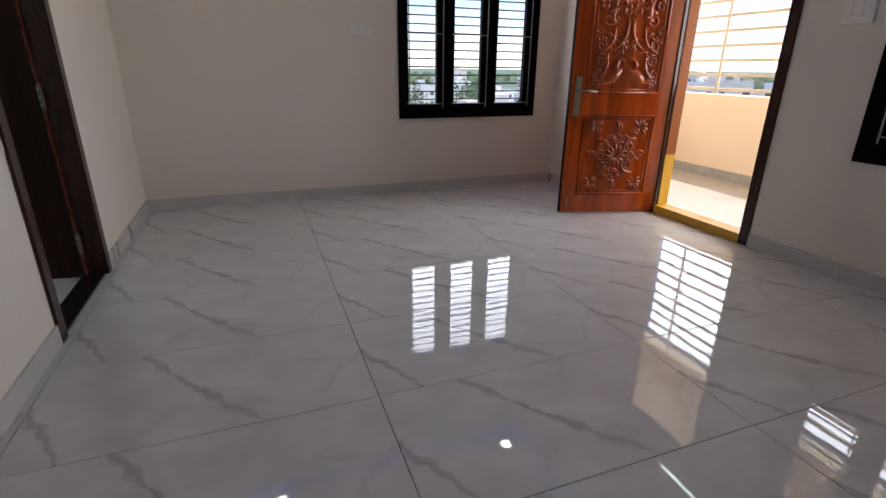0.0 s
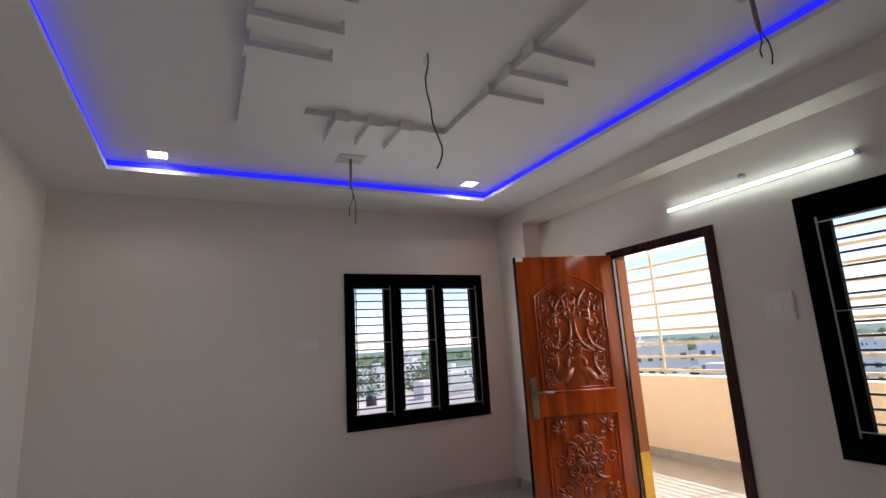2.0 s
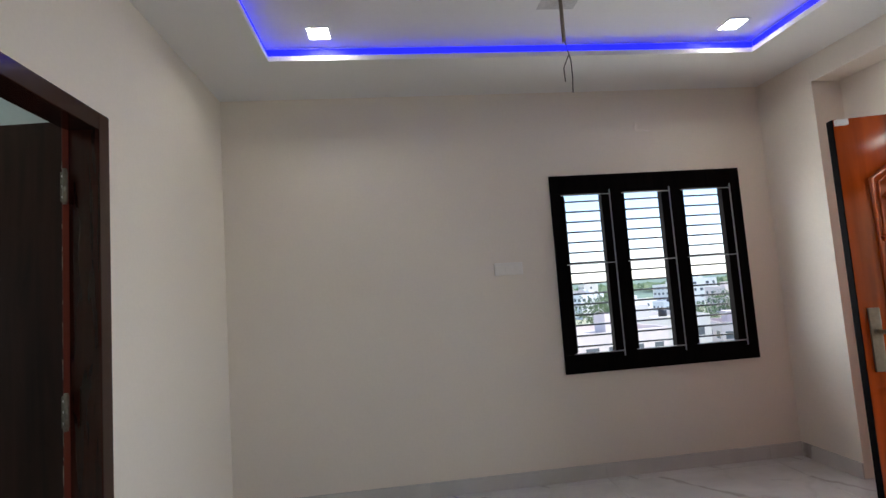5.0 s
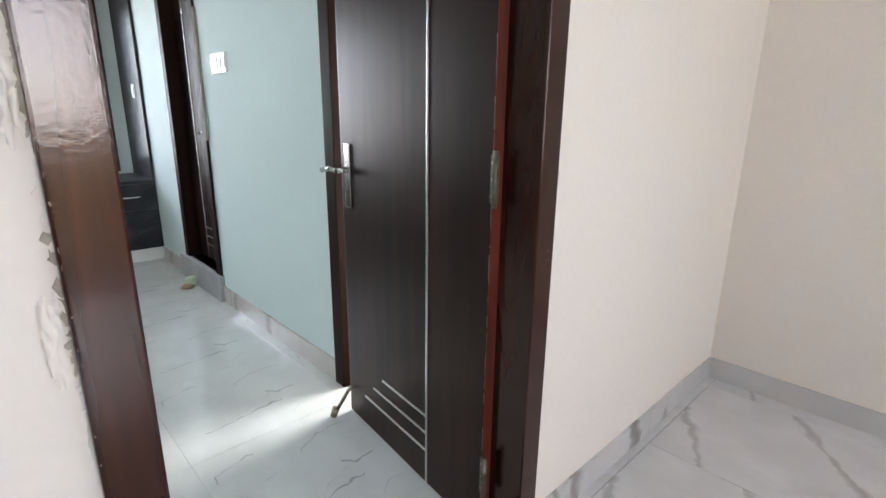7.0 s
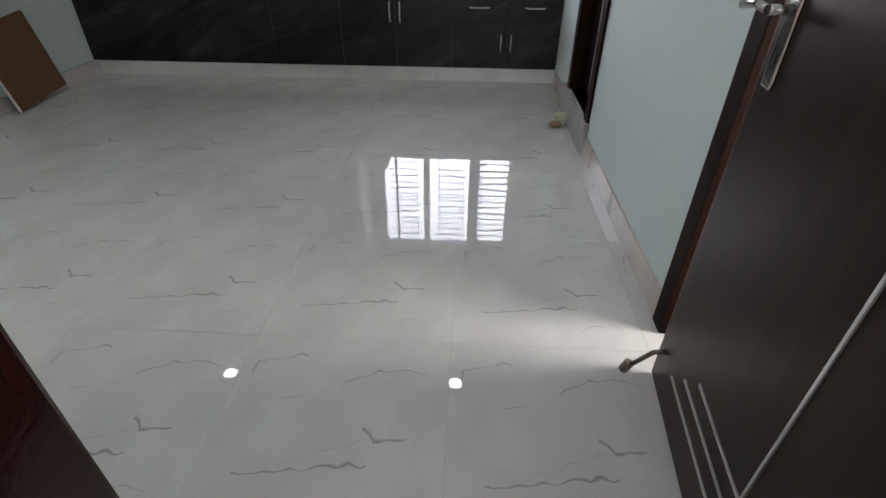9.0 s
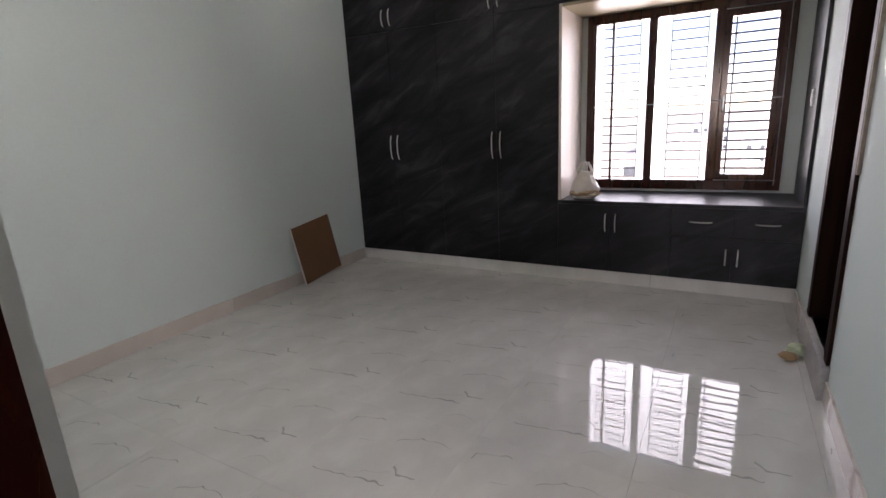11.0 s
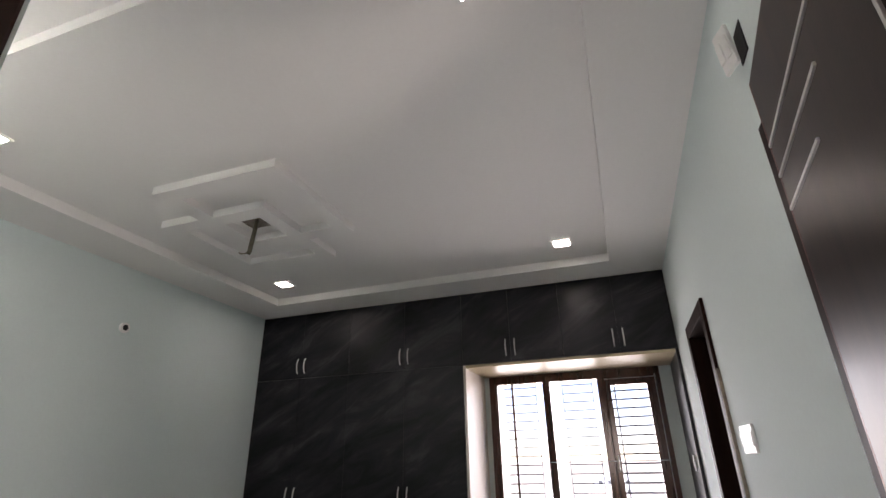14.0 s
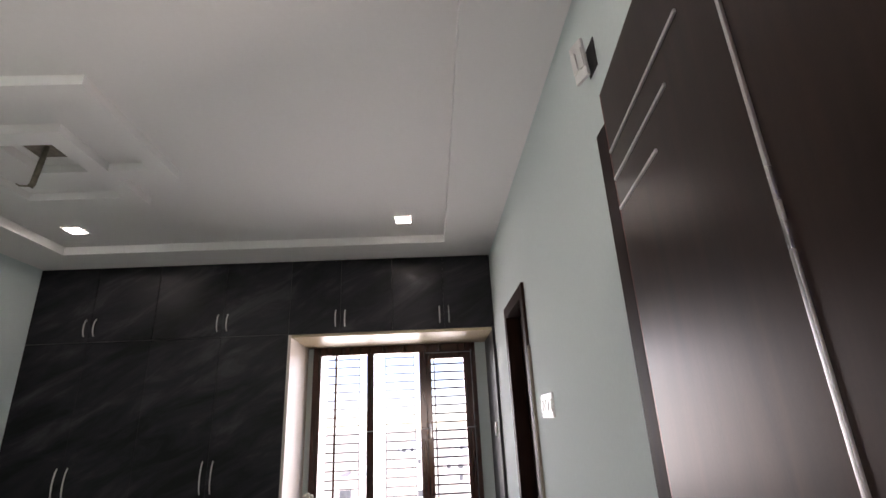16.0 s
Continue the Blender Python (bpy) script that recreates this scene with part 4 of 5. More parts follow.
# ---------------------------------------------------------------- things in the bedroom
def leaning_board():
    """A square board standing on edge and leaning back against the wall."""
    bm = bmesh.new()
    box(bm, (0, -0.012, 0), (0.45, 0, 0.49), 0.002)
    ob = thing("hardboard_panel", "brown hardboard panel with a white edge, leaning on the wall", "board", (-3.225, -4.735, 0.004))
    part("sheet", bm, M_BOARD, ob)
    part("edge_strip", boxes(((0.45, -0.013, 0), (0.457, 0.001, 0.49)), bevel=0.001), M_WHITE, ob, "white edge strip")
    part("backing", boxes(((0.0, -0.017, 0.001), (0.45, -0.0125, 0.489))), M_WHITE, ob, "white backing sheet")
    ob.matrix_basis = pose(-3.245, -4.752, 0.050, 6.5, 6, 0.5)
    return ob


leaning_board()


def plastic_bag(at):
    """A knotted thin carrier bag: lumpy body, two handle loops."""
    bm = bmesh.new()
    bmesh.ops.create_uvsphere(bm, u_segments=36, v_segments=24, radius=1.0)
    for v in bm.verts:
        x, y, z = v.co
        n = noise.noise(Vector((x, y, z)) * 2.3) * 0.16 + noise.noise(Vector((x, y, z)) * 6) * 0.07
        # fuller towards the flat base, gathered and creased towards the top
        h = abs(z) ** 0.75 * (1 if z > 0 else -1)
        crease = 0.10 * math.sin(9 * math.atan2(y, x)) * max(0, z)
        wide = (1 - z * z) ** 0.18 if abs(z) < 1 else 0
        s = (1.0 + n + crease) * wide * (1 - 0.52 * max(0, h + 0.15)) / max(0.2, math.hypot(x, y))
        v.co = (x * 0.080 * s, y * 0.106 * s, max(0.001, 0.104 + 0.108 * (h + 0.35 * n)))
    for f in bm.faces:
        f.smooth = True
    ob = thing("plastic_bag", "white translucent plastic carrier bag with brown contents", "bag", at)
    part("bag_body", bm, M_BAG, ob)
    part("bag_contents", bmesh_lump(0.086, 0.112, 0.046), mat("beige_bag_contents", (0.42, 0.29, 0.17), 0.6, vary=0.25, scale=25), ob, "brownish contents at the bottom of the bag")
    for s in (-1, 1):
        bm = bmesh.new()
        tube(bm, [(0, s * 0.045, 0.17), (0.004, s * 0.05, 0.22), (0, s * 0.025, 0.275), (0.003, s * 0.0, 0.285), (-0.004, -s * 0.012, 0.25), (0, -s * 0.006, 0.18)], 0.012, 8, lambda q: 0.7 + 0.5 * abs(q - 0.5))
        part("bag_handle", bm, M_BAG, ob)


def bmesh_lump(a, b, c, seed=0.0):
    bm = bmesh.new()
    bmesh.ops.create_icosphere(bm, subdivisions=3, radius=1.0)
    for v in bm.verts:
        k = 1 + 0.25 * noise.noise(v.co * 2 + Vector((seed, 0, 0)))
        v.co = (v.co.x * a * k, v.co.y * b * k, c + c * v.co.z * 0.98)
    return bm


plastic_bag((-3.80, -2.69, 0.641))


def rubbish():
    """A crumpled scrap of plastic on the floor by the step."""
    ob = thing("crumpled_wrapper", "crumpled pale green and brown plastic scrap on the floor", "litter", (-2.84, -1.37, 0.001))
    for name, a, b, c, off, material, sd in (("green_scrap", 0.035, 0.045, 0.035, (-0.02, 0.02), mat("pale_green_plastic", (0.50, 0.60, 0.40), 0.4, bump=0.6), 3.1), ("brown_scrap", 0.045, 0.04, 0.014, (0.03, -0.02), mat("brown_paper_scrap", (0.30, 0.20, 0.10), 0.7, bump=0.6), 5.7)):
        bm = bmesh_lump(a, b, c, sd)
        for v in bm.verts:
            v.co += Vector((*off, 0)) + 0.010 * Vector((noise.noise(v.co * 60), noise.noise(v.co * 55 + Vector((4, 0, 0))), 0))
        part(name, bm, material, ob)


rubbish()


# switch plates and boxes
def switch_plate(name, label, m, w, h, n, material, d=0.011):
    """A wall plate in its own xz plane, facing -y, with n rockers."""
    ob = tagged(new(name), label, "switch")
    ob.matrix_basis = m
    part("plate", boxes(((-w / 2, -d, -h / 2), (w / 2, 0, h / 2)), bevel=0.004), material, ob)
    for k in range(n):
        x = -w / 2 + w * (k + 0.5) / n
        part("rocker", boxes(((x - 0.38 * w / n, -d - 0.004, -h * 0.25), (x + 0.38 * w / n, -d + 0.001, h * 0.25)), bevel=0.002), material, ob)
    return ob


switch_plate("switch_plate", "cream modular switch plate on the cream wall", pose(1.875, 0.0, 1.455), 0.20, 0.085, 3, M_SWITCH)
switch_plate("switch_plate", "cream modular switch plate beside the entrance", pose(HX, -2.645, 1.50, 0, 0, -90), 0.17, 0.165, 3, M_SWITCH)
switch_plate("switch_plate", "white switch plate on the aqua bedroom wall", pose(-2.13, BY0, 1.395), 0.20, 0.10, 4, M_WHITE)
switch_plate("niche_switch", "small white switch in the window niche", pose(-3.86, BY0 - 0.0225, 1.30), 0.07, 0.10, 1, M_WHITE)
switch_plate("socket_plate", "white socket plate tilted out of a hole in the wall", pose(-1.085, BY0 - 0.028, 2.335, 4, 0, 18), 0.058, 0.13, 2, M_WHITE)
solid("socket_hole", boxes(((-1.10, BY0 - 0.003, 2.285), (-1.035, BY0 + 0.01, 2.385)), bevel=0.002), M_DARK, "dark cut-out behind the loose socket plate", "socket")
switch_plate("blank_plate", "cream blank plate on the wall above the window", pose(2.95, 0.0, 2.42), 0.11, 0.07, 1, M_CREAM, 0.005)


def junction_box(at):
    ob = thing("junction_box", "small white pipe stub in the aqua wall", "junction box", at)
    for n, r0, y0, y1, material in (("collar", 0.034, 0.0, 0.020, M_WHITE), ("hole", 0.020, 0.0195, 0.0215, M_DARK)):
        bm = bmesh.new()
        tube(bm, [(0, y0, 0), (0, y1, 0)], r0, 20)
        part(n, bm, material, ob)


junction_box((-2.28, BY1, 2.22))


# ---------------------------------------------------------------- lamps
def spot(at, group, s=0.11):
    ob = thing("ceiling_downlight", "small square white led downlight, switched on", "ceiling light", at, group)
    part("bezel", holed(bmesh.new(), (-s / 2 - 0.012, s / 2 + 0.012), (-s / 2 - 0.012, s / 2 + 0.012), (-0.006, 0.0), "z", [(-s / 2, s / 2, -s / 2, s / 2)]), M_WHITE, ob)
    part("diffuser", boxes(((-s / 2, -s / 2, -0.004), (s / 2, s / 2, 0.0)), bevel=0.001), M_SPOT, ob, "glowing diffuser")
    return ob


first = spot((0.755, -0.70, H_TOP), "hall downlights")
for p in ((3.17, -0.74),):
    copy_thing(first, pose(*p, H_TOP))
first = spot((-3.06, -1.945, B_TOP), "bedroom downlights", 0.10)
for p in ((-3.06, -4.165), (-0.93, -1.965), (-0.93, -4.165)):
    copy_thing(first, pose(*p, B_TOP))


def cove_strip():
    """The blue led band that runs round in the cove of the hall ceiling."""
    x0, x1, y0, y1 = TRAY[0] - 0.018, TRAY[1] + 0.018, TRAY[2] - 0.018, TRAY[3] + 0.018
    z0, z1 = H_SOFFIT + 0.031, H_SOFFIT + 0.074
    ob = thing("cove_light", "blue led strip glowing in the ceiling cove", "led strip", (0, 0, 0))
    for a, b in (((x0, y1 - 0.008, z0), (x1, y1 - 0.002, z1)), ((x0, y0 + 0.002, z0), (x1, y0 + 0.008, z1)), ((x0 + 0.002, y0 + 0.021, z0), (x0 + 0.008, y1 - 0.021, z1)), ((x1 - 0.008, y0 + 0.021, z0), (x1 - 0.002, y1 - 0.021, z1))):
        part("led_run", boxes((a, b)), M_BLUE, ob)


cove_strip()


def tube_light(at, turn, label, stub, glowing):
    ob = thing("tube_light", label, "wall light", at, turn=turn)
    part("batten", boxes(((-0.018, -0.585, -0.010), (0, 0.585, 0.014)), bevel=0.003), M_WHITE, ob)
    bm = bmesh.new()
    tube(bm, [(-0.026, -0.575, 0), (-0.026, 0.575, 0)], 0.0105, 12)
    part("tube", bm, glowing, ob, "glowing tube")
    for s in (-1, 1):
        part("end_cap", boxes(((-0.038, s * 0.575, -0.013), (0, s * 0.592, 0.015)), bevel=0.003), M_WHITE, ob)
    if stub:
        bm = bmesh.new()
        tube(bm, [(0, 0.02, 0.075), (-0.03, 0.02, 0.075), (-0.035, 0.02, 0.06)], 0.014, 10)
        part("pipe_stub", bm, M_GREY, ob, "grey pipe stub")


tube_light((HX, -2.59, 2.25), 0, "slim white led tube light on the wall above the entrance", True, M_TUBE)
# Second tube is an added fill for the bedroom, out of view.
tube_light((-T, -3.9, 2.42), 0, "tube lamp added out of view to brighten the bedroom", False, M_TUBE_FILL)


# fan hooks and wires that hang from the ceilings
def hook(name, label, at, length, wires, turn=0.0, tilt=0.0):
    ob = thing(name, label, "ceiling hook", at, turn=turn)
    part("ceiling_patch", boxes(((-0.10, -0.09, -0.003), (0.10, 0.09, 0.0)), bevel=0.002), M_PATCH, ob, "rough grey patch round the hook")
    bm = bmesh.new()
    tube(bm, [(0, 0, 0), (tilt * 0.5, 0, -length * 0.5), (tilt, 0, -length)], 0.010, 10)
    part("rod", bm, M_GUN, ob, "steel hook rod")
    for k, (dx, dy, dz) in enumerate(wires):
        bm = bmesh.new()
        tube(bm, [(tilt, 0, -length + 0.02), (tilt + dx * 0.5 + 0.02, dy, -length - dz * 0.35), (tilt + dx * 1.3, dy * 1.4, -length - dz * 0.7), (tilt + dx, dy, -length - dz)], 0.003, 6)
        part("wire", bm, M_WIRE, ob)
    return ob


hook("fan_hook", "fan hook rod with loose wires below the hall ceiling", (2.02, -1.00, H_TOP), 0.23, [(0.03, 0.02, 0.26), (-0.02, -0.02, 0.22)])
hook("fan_hook", "fan hook rod with loose wires beside the cove", (3.06, -3.36, H_TOP), 0.22, [(0.022, -0.012, 0.15), (0.004, 0.010, 0.11)], tilt=0.012)


def hanging_wire(name, label, at, pts, material, loop=True):
    ob = thing(name, label, "wire", at)
    bm = bmesh.new()
    tube(bm, pts, 0.0040, 6)
    part("strand", bm, material, ob)
    if loop:
        bm = bmesh.new()
        tube(bm, [(0.014 * math.cos(a), 0.004 * a, -0.035 + 0.02 * math.sin(a)) for a in (k * 0.5 for k in range(13))], 0.005, 6)
        part("hook_ring", bm, M_CHROME, ob, "small steel hook")
    return ob


hanging_wire("hanging_wire", "black wire hanging from a hook in the ceiling middle", (2.01, -2.44, H_TOP - 0.001), [(0, 0, 0), (0, 0, -0.06), (-0.015, 0.01, -0.13), (-0.012, 0.01, -0.20), (0.0, 0.0, -0.28), (0.010, 0.01, -0.36), (0.040, 0.02, -0.42), (0.058, 0.02, -0.47), (0.056, 0.02, -0.51), (0.04, 0.01, -0.55), (0.015, 0.0, -0.59)], M_WIRE)
hanging_wire("hanging_wire", "thin copper wire hanging from the ceiling", (1.195, -3.2, H_TOP - 0.002), [(0, 0, 0), (0.012, 0.02, -0.07), (0.016, 0.03, -0.14), (0.010, 0.04, -0.21), (-0.004, 0.05, -0.28), (-0.030, 0.06, -0.35), (-0.065, 0.07, -0.40), (-0.105, 0.08, -0.435), (-0.14, 0.09, -0.45), (-0.15, 0.09, -0.43)], M_COPPER, False)


def bedroom_hook():
    ob = thing("fan_hook", "bent fan hook rod in a square hole of the bedroom ceiling", "ceiling hook", (-2.035, -3.62, B_TOP + 0.042))
    bm = bmesh.new()
    tube(bm, [(0, 0, 0), (0.01, -0.005, -0.13), (0.02, -0.01, -0.25), (0.02, -0.02, -0.265)], 0.013, 10)
    part("rod", bm, M_HINGE, ob, "steel rod")
    bm = bmesh.new()
    tube(bm, [(0.02, -0.02, -0.26), (0.03, -0.06, -0.262), (0.02, -0.085, -0.245)], 0.004, 6)
    part("pin", bm, M_GUN, ob)
    part("ragged_hole", boxes(((-0.092, -0.107, -0.038), (0.082, 0.077, -0.003)), bevel=0.0), M_HOLE, ob, "rough concrete in the ceiling hole")


bedroom_hook()


# broken plaster beside the bedroom door frame
def broken_plaster(name, y, z, w, h, seed):
    bm = bmesh.new()
    bmesh.ops.create_grid(bm, x_segments=14, y_segments=22, size=0.5)
    for v in bm.verts:
        u, t = v.co.x, v.co.y
        edge = max(0.0, 1 - (2 * abs(u)) ** 3) * max(0.0, 1 - (2 * abs(t)) ** 3)
        n = noise.noise(Vector((u * 5, t * 9, seed))) + 0.5 * noise.noise(Vector((u * 14, t * 20, seed)))
        k = 1 + 0.5 * noise.noise(Vector((u * 3, t * 4, seed + 3)))
        v.co = (0.0015 + 0.010 * edge * max(0.0, 0.35 + n), u * w * k, t * h)
    low = [f for f in bm.faces if max(v.co.x for v in f.verts) < 0.0042]
    bmesh.ops.delete(bm, geom=low, context="FACES")
    for f in bm.faces:
        f.smooth = True
    solid(name, bm, M_CREAM, "rough broken plaster along the door frame", "plaster", "structure", (0.0, y, z))


broken_plaster("broken_plaster", -2.282, 0.90, 0.026, 0.13, 1.0)
broken_plaster("broken_plaster", -2.282, 1.16, 0.025, 0.12, 4.0)
broken_plaster("broken_plaster", -1.345, 0.72, 0.02, 0.10, 7.0)
broken_plaster("broken_plaster", -1.343, 1.02, 0.016, 0.06, 9.0)


def flaked_edge(name, x, y, side, z0, z1, n, seed, material, label, size=0.018):
    """Ragged flakes of putty and bare cement along an upright edge; side is the way they run off from it."""
    rng = random.Random(seed)
    bm = bmesh.new()
    for _ in range(n):
        z, h, w = rng.uniform(z0, z1), size * rng.uniform(0.3, 1.6), size * rng.uniform(0.15, 0.6)
        k = rng.randint(5, 7)
        up = [bm.verts.new((x + rng.uniform(0.0008, 0.0025), y + side * (w * (0.5 + 0.5 * math.cos(a)) * rng.uniform(0.15, 1.3)), z + 0.5 * h * math.sin(a) * rng.uniform(0.3, 1.4))) for a in (2 * math.pi * q / k for q in range(k))]
        low = [bm.verts.new((x - 0.001, v.co.y, v.co.z)) for v in up]
        bm.faces.new(up)
        for q in range(k):
            bm.faces.new((low[q], low[(q + 1) % k], up[(q + 1) % k], up[q]))
    bmesh.ops.recalc_face_normals(bm, faces=bm.faces)
    solid(name, bm, material, label, "plaster", "structure")


M_CEMENT = mat("bare_tan_cement", (0.40, 0.34, 0.26), 0.9, vary=0.3, scale=30)
FLAKE = "flaked putty and bare cement beside the door frame"
flaked_edge("flaked_putty", 0.001, DOOR_IN[0] + 0.002, -1, 0.75, 1.45, 60, 11, M_CREAM, FLAKE)
flaked_edge("flaked_cement", 0.002, DOOR_IN[0] + 0.001, -1, 0.84, 1.02, 26, 12, M_CEMENT, FLAKE)
flaked_edge("flaked_cement", 0.002, DOOR_IN[0] + 0.001, -1, 1.10, 1.30, 18, 13, M_CEMENT, FLAKE)
flaked_edge("flaked_putty", 0.001, DOOR_IN[1] - 0.001, 1, 0.3, 1.5, 34, 14, M_CREAM, FLAKE)
flaked_edge("chipped_varnish", 0.0135, DOOR_IN[1] - 0.020, -1, 0.25, 1.3, 7, 15, M_CHIP, "chipped bare spots on the door frame", 0.005)
flaked_edge("chipped_varnish", 0.0135, DOOR_IN[0] + 0.002, 1, 0.55, 1.5, 24, 16, M_CHIP, "chipped bare spots on the door frame", 0.006)

# ---------------------------------------------------------------- outside: ground, houses, trees
M_FIELD = mat("green_fields", (0.10, 0.15, 0.11), 0.9, vary=0.5, scale=0.02, fine=0.3, bump=0.3, bump_scale=2.0)
M_EARTH = mat("dusty_town_ground", (0.27, 0.28, 0.19), 0.9, vary=0.25, scale=0.1, fine=1.5)
# Pale ground colour imitating the glare outside the bedroom window.
M_GLARE_GROUND = mat("pale_glare_ground", (0.50, 0.47, 0.40), 0.9, vary=0.2, scale=0.03, fine=0.4)
M_PANE = mat("dark_window_glass", (0.12, 0.13, 0.14), 0.2, vary=0.3)
M_ROOF = mat("grey_concrete_roof", (0.42, 0.40, 0.38), 0.85, vary=0.2, scale=0.8)
M_RUST = mat("brown_sheet_roof", (0.16, 0.10, 0.08), 0.8, vary=0.25, scale=0.8)
HOUSE_COLOURS = [mat("house_paint", c, 0.8, vary=0.08, scale=0.6) for c in ((0.78, 0.76, 0.72), (0.74, 0.68, 0.60), (0.70, 0.60, 0.56), (0.66, 0.70, 0.74), (0.80, 0.79, 0.78))]
M_LEAFAGE = mat("tree_foliage", (0.055, 0.095, 0.032), 0.7, vary=0.4, scale=1.5)
M_BARK = mat("tree_bark", (0.12, 0.09, 0.06), 0.9)
GROUND_Z = -14.0

bm = bmesh.new()
bmesh.ops.create_grid(bm, x_segments=8, y_segments=8, size=3500)
solid("ground", bm, M_FIELD, "green plain with fields reaching the horizon", "ground", "structure", (0, 0, GROUND_Z))
solid("town_ground", boxes(((-10, -160, GROUND_Z - 0.2), (340, 340, GROUND_Z + 0.03))), M_EARTH, "dusty ground between the houses of the town", "ground", "structure")
# Plain added to the west; its paleness stands for the overexposed view.
solid("glare_plain", boxes(((-3400, -3000, GROUND_Z - 0.2), (-10.02, 3000, GROUND_Z + 0.05))), M_GLARE_GROUND, "added plain, coloured pale to stand for glare behind the house", "ground", "structure")
structure("own_building", boxes(((BX - 0.2, HY - 0.2, GROUND_Z), (6.0, 0.5, -0.26))), M_PEACH, "lower storeys of the apartment house", "building")


def house(x, y, w, d, floors, turn, material, rng, roof=None):
    """A flat-roofed town house: walls, roof with parapet, windows on the four sides, a water tank."""
    h = floors * 3.0
    ob = thing("house", "pale painted flat-roofed town house in the distance", "house", (x, y, GROUND_Z), "houses of the town", turn)
    part("wall", boxes(((-w / 2, -d / 2, 0), (w / 2, d / 2, h))), material, ob)
    r = part("roof", boxes(((-w / 2 + 0.15, -d / 2 + 0.15, h), (w / 2 - 0.15, d / 2 - 0.15, h + 0.1))), roof or M_ROOF, ob)
    bm = boxes(((-w / 2, -d / 2, h), (w / 2, -d / 2 + 0.15, h + 0.8)), ((-w / 2, d / 2 - 0.15, h), (w / 2, d / 2, h + 0.8)), ((-w / 2, -d / 2 + 0.15, h), (-w / 2 + 0.15, d / 2 - 0.15, h + 0.8)), ((w / 2 - 0.15, -d / 2 + 0.15, h), (w / 2, d / 2 - 0.15, h + 0.8)))
    part("parapet", bm, material, r)
    bm = bmesh.new()
    tx, ty = rng.uniform(-0.3, 0.3) * w, rng.uniform(-0.3, 0.3) * d
    tube(bm, [(tx, ty, h + 0.1), (tx, ty, h + 1.3), (tx, ty, h + 1.5)], 0.6, 14, lambda q: 1 if q < 0.7 else 0.45)
    part("water_tank", bm, M_BAR if rng.random() < 0.5 else M_WHITE, r, "round plastic water tank")
    part("stair_head", boxes(((-tx, -ty, h + 0.1), (-tx + 2.2, -ty + 2.4, h + 2.3))), material, r)
    for f in range(floors):
        for side in range(4):
            length = w if side % 2 == 0 else d
            n = max(2, int(length / 2.6))
            for k in range(n):
                u = -length / 2 + length * (k + 0.5) / n
                if rng.random() < 0.15:
                    continue
                ww, z = rng.choice((0.55, 0.75)), f * 3.0 + 1.0
                o = (d if side % 2 == 0 else w) / 2
                s = 1 if side < 2 else -1
                if side % 2 == 0:
                    a, b = (u - ww, s * (o - 0.06), z), (u + ww, s * (o + 0.02), z + 1.25)
                else:
                    a, b = (s * (o - 0.06), u - ww, z), (s * (o + 0.02), u + ww, z + 1.25)
                part("window", boxes((a, b)), M_PANE, ob)
    return ob


def tree(x, y, h, spread, rng):
    """Trunk, limbs and a crown of many small leaf clumps with gaps."""
    ob = thing("tree", "dark green broadleaf tree among the houses", "tree", (x, y, GROUND_Z))
    bm = bmesh.new()
    tube(bm, [(0, 0, 0), (0.1, 0.05, h * 0.25), (0.0, 0.1, h * 0.5), (0.1, 0, h * 0.7)], 0.22, 8, lambda q: 1 - 0.6 * q)
    for k in range(6):
        a = k * 1.05
        tube(bm, [(0, 0.05, h * 0.35), (spread * 0.3 * math.cos(a), spread * 0.3 * math.sin(a), h * 0.55), (spread * 0.6 * math.cos(a), spread * 0.6 * math.sin(a), h * 0.72)], 0.09, 6, lambda q: 1 - 0.7 * q)
    part("trunk", bm, M_BARK, ob)
    bm = bmesh.new()
    for _ in range(520):
        v = Vector((rng.gauss(0, 1), rng.gauss(0, 1), rng.gauss(0, 1))).normalized() * rng.uniform(0.45, 1.0)
        v *= 1 + 0.3 * noise.noise(v * 2.2 + Vector((x, y, 0)))
        c = Vector((v.x * spread, v.y * spread, h * 0.68 + v.z * h * 0.34))
        for _ in range(3):
            q = c + Vector((rng.gauss(0, 0.16), rng.gauss(0, 0.16), rng.gauss(0, 0.16)))
            u = Vector((rng.gauss(0, 1), rng.gauss(0, 1), rng.gauss(0, 1))).normalized()
            w = u.orthogonal().normalized()
            s = rng.uniform(0.16, 0.34)
            bm.faces.new([bm.verts.new(q + s * e) for e in (u, w * 0.6, -u, -w * 0.6)])
    part("crown", bm, M_LEAFAGE, ob)


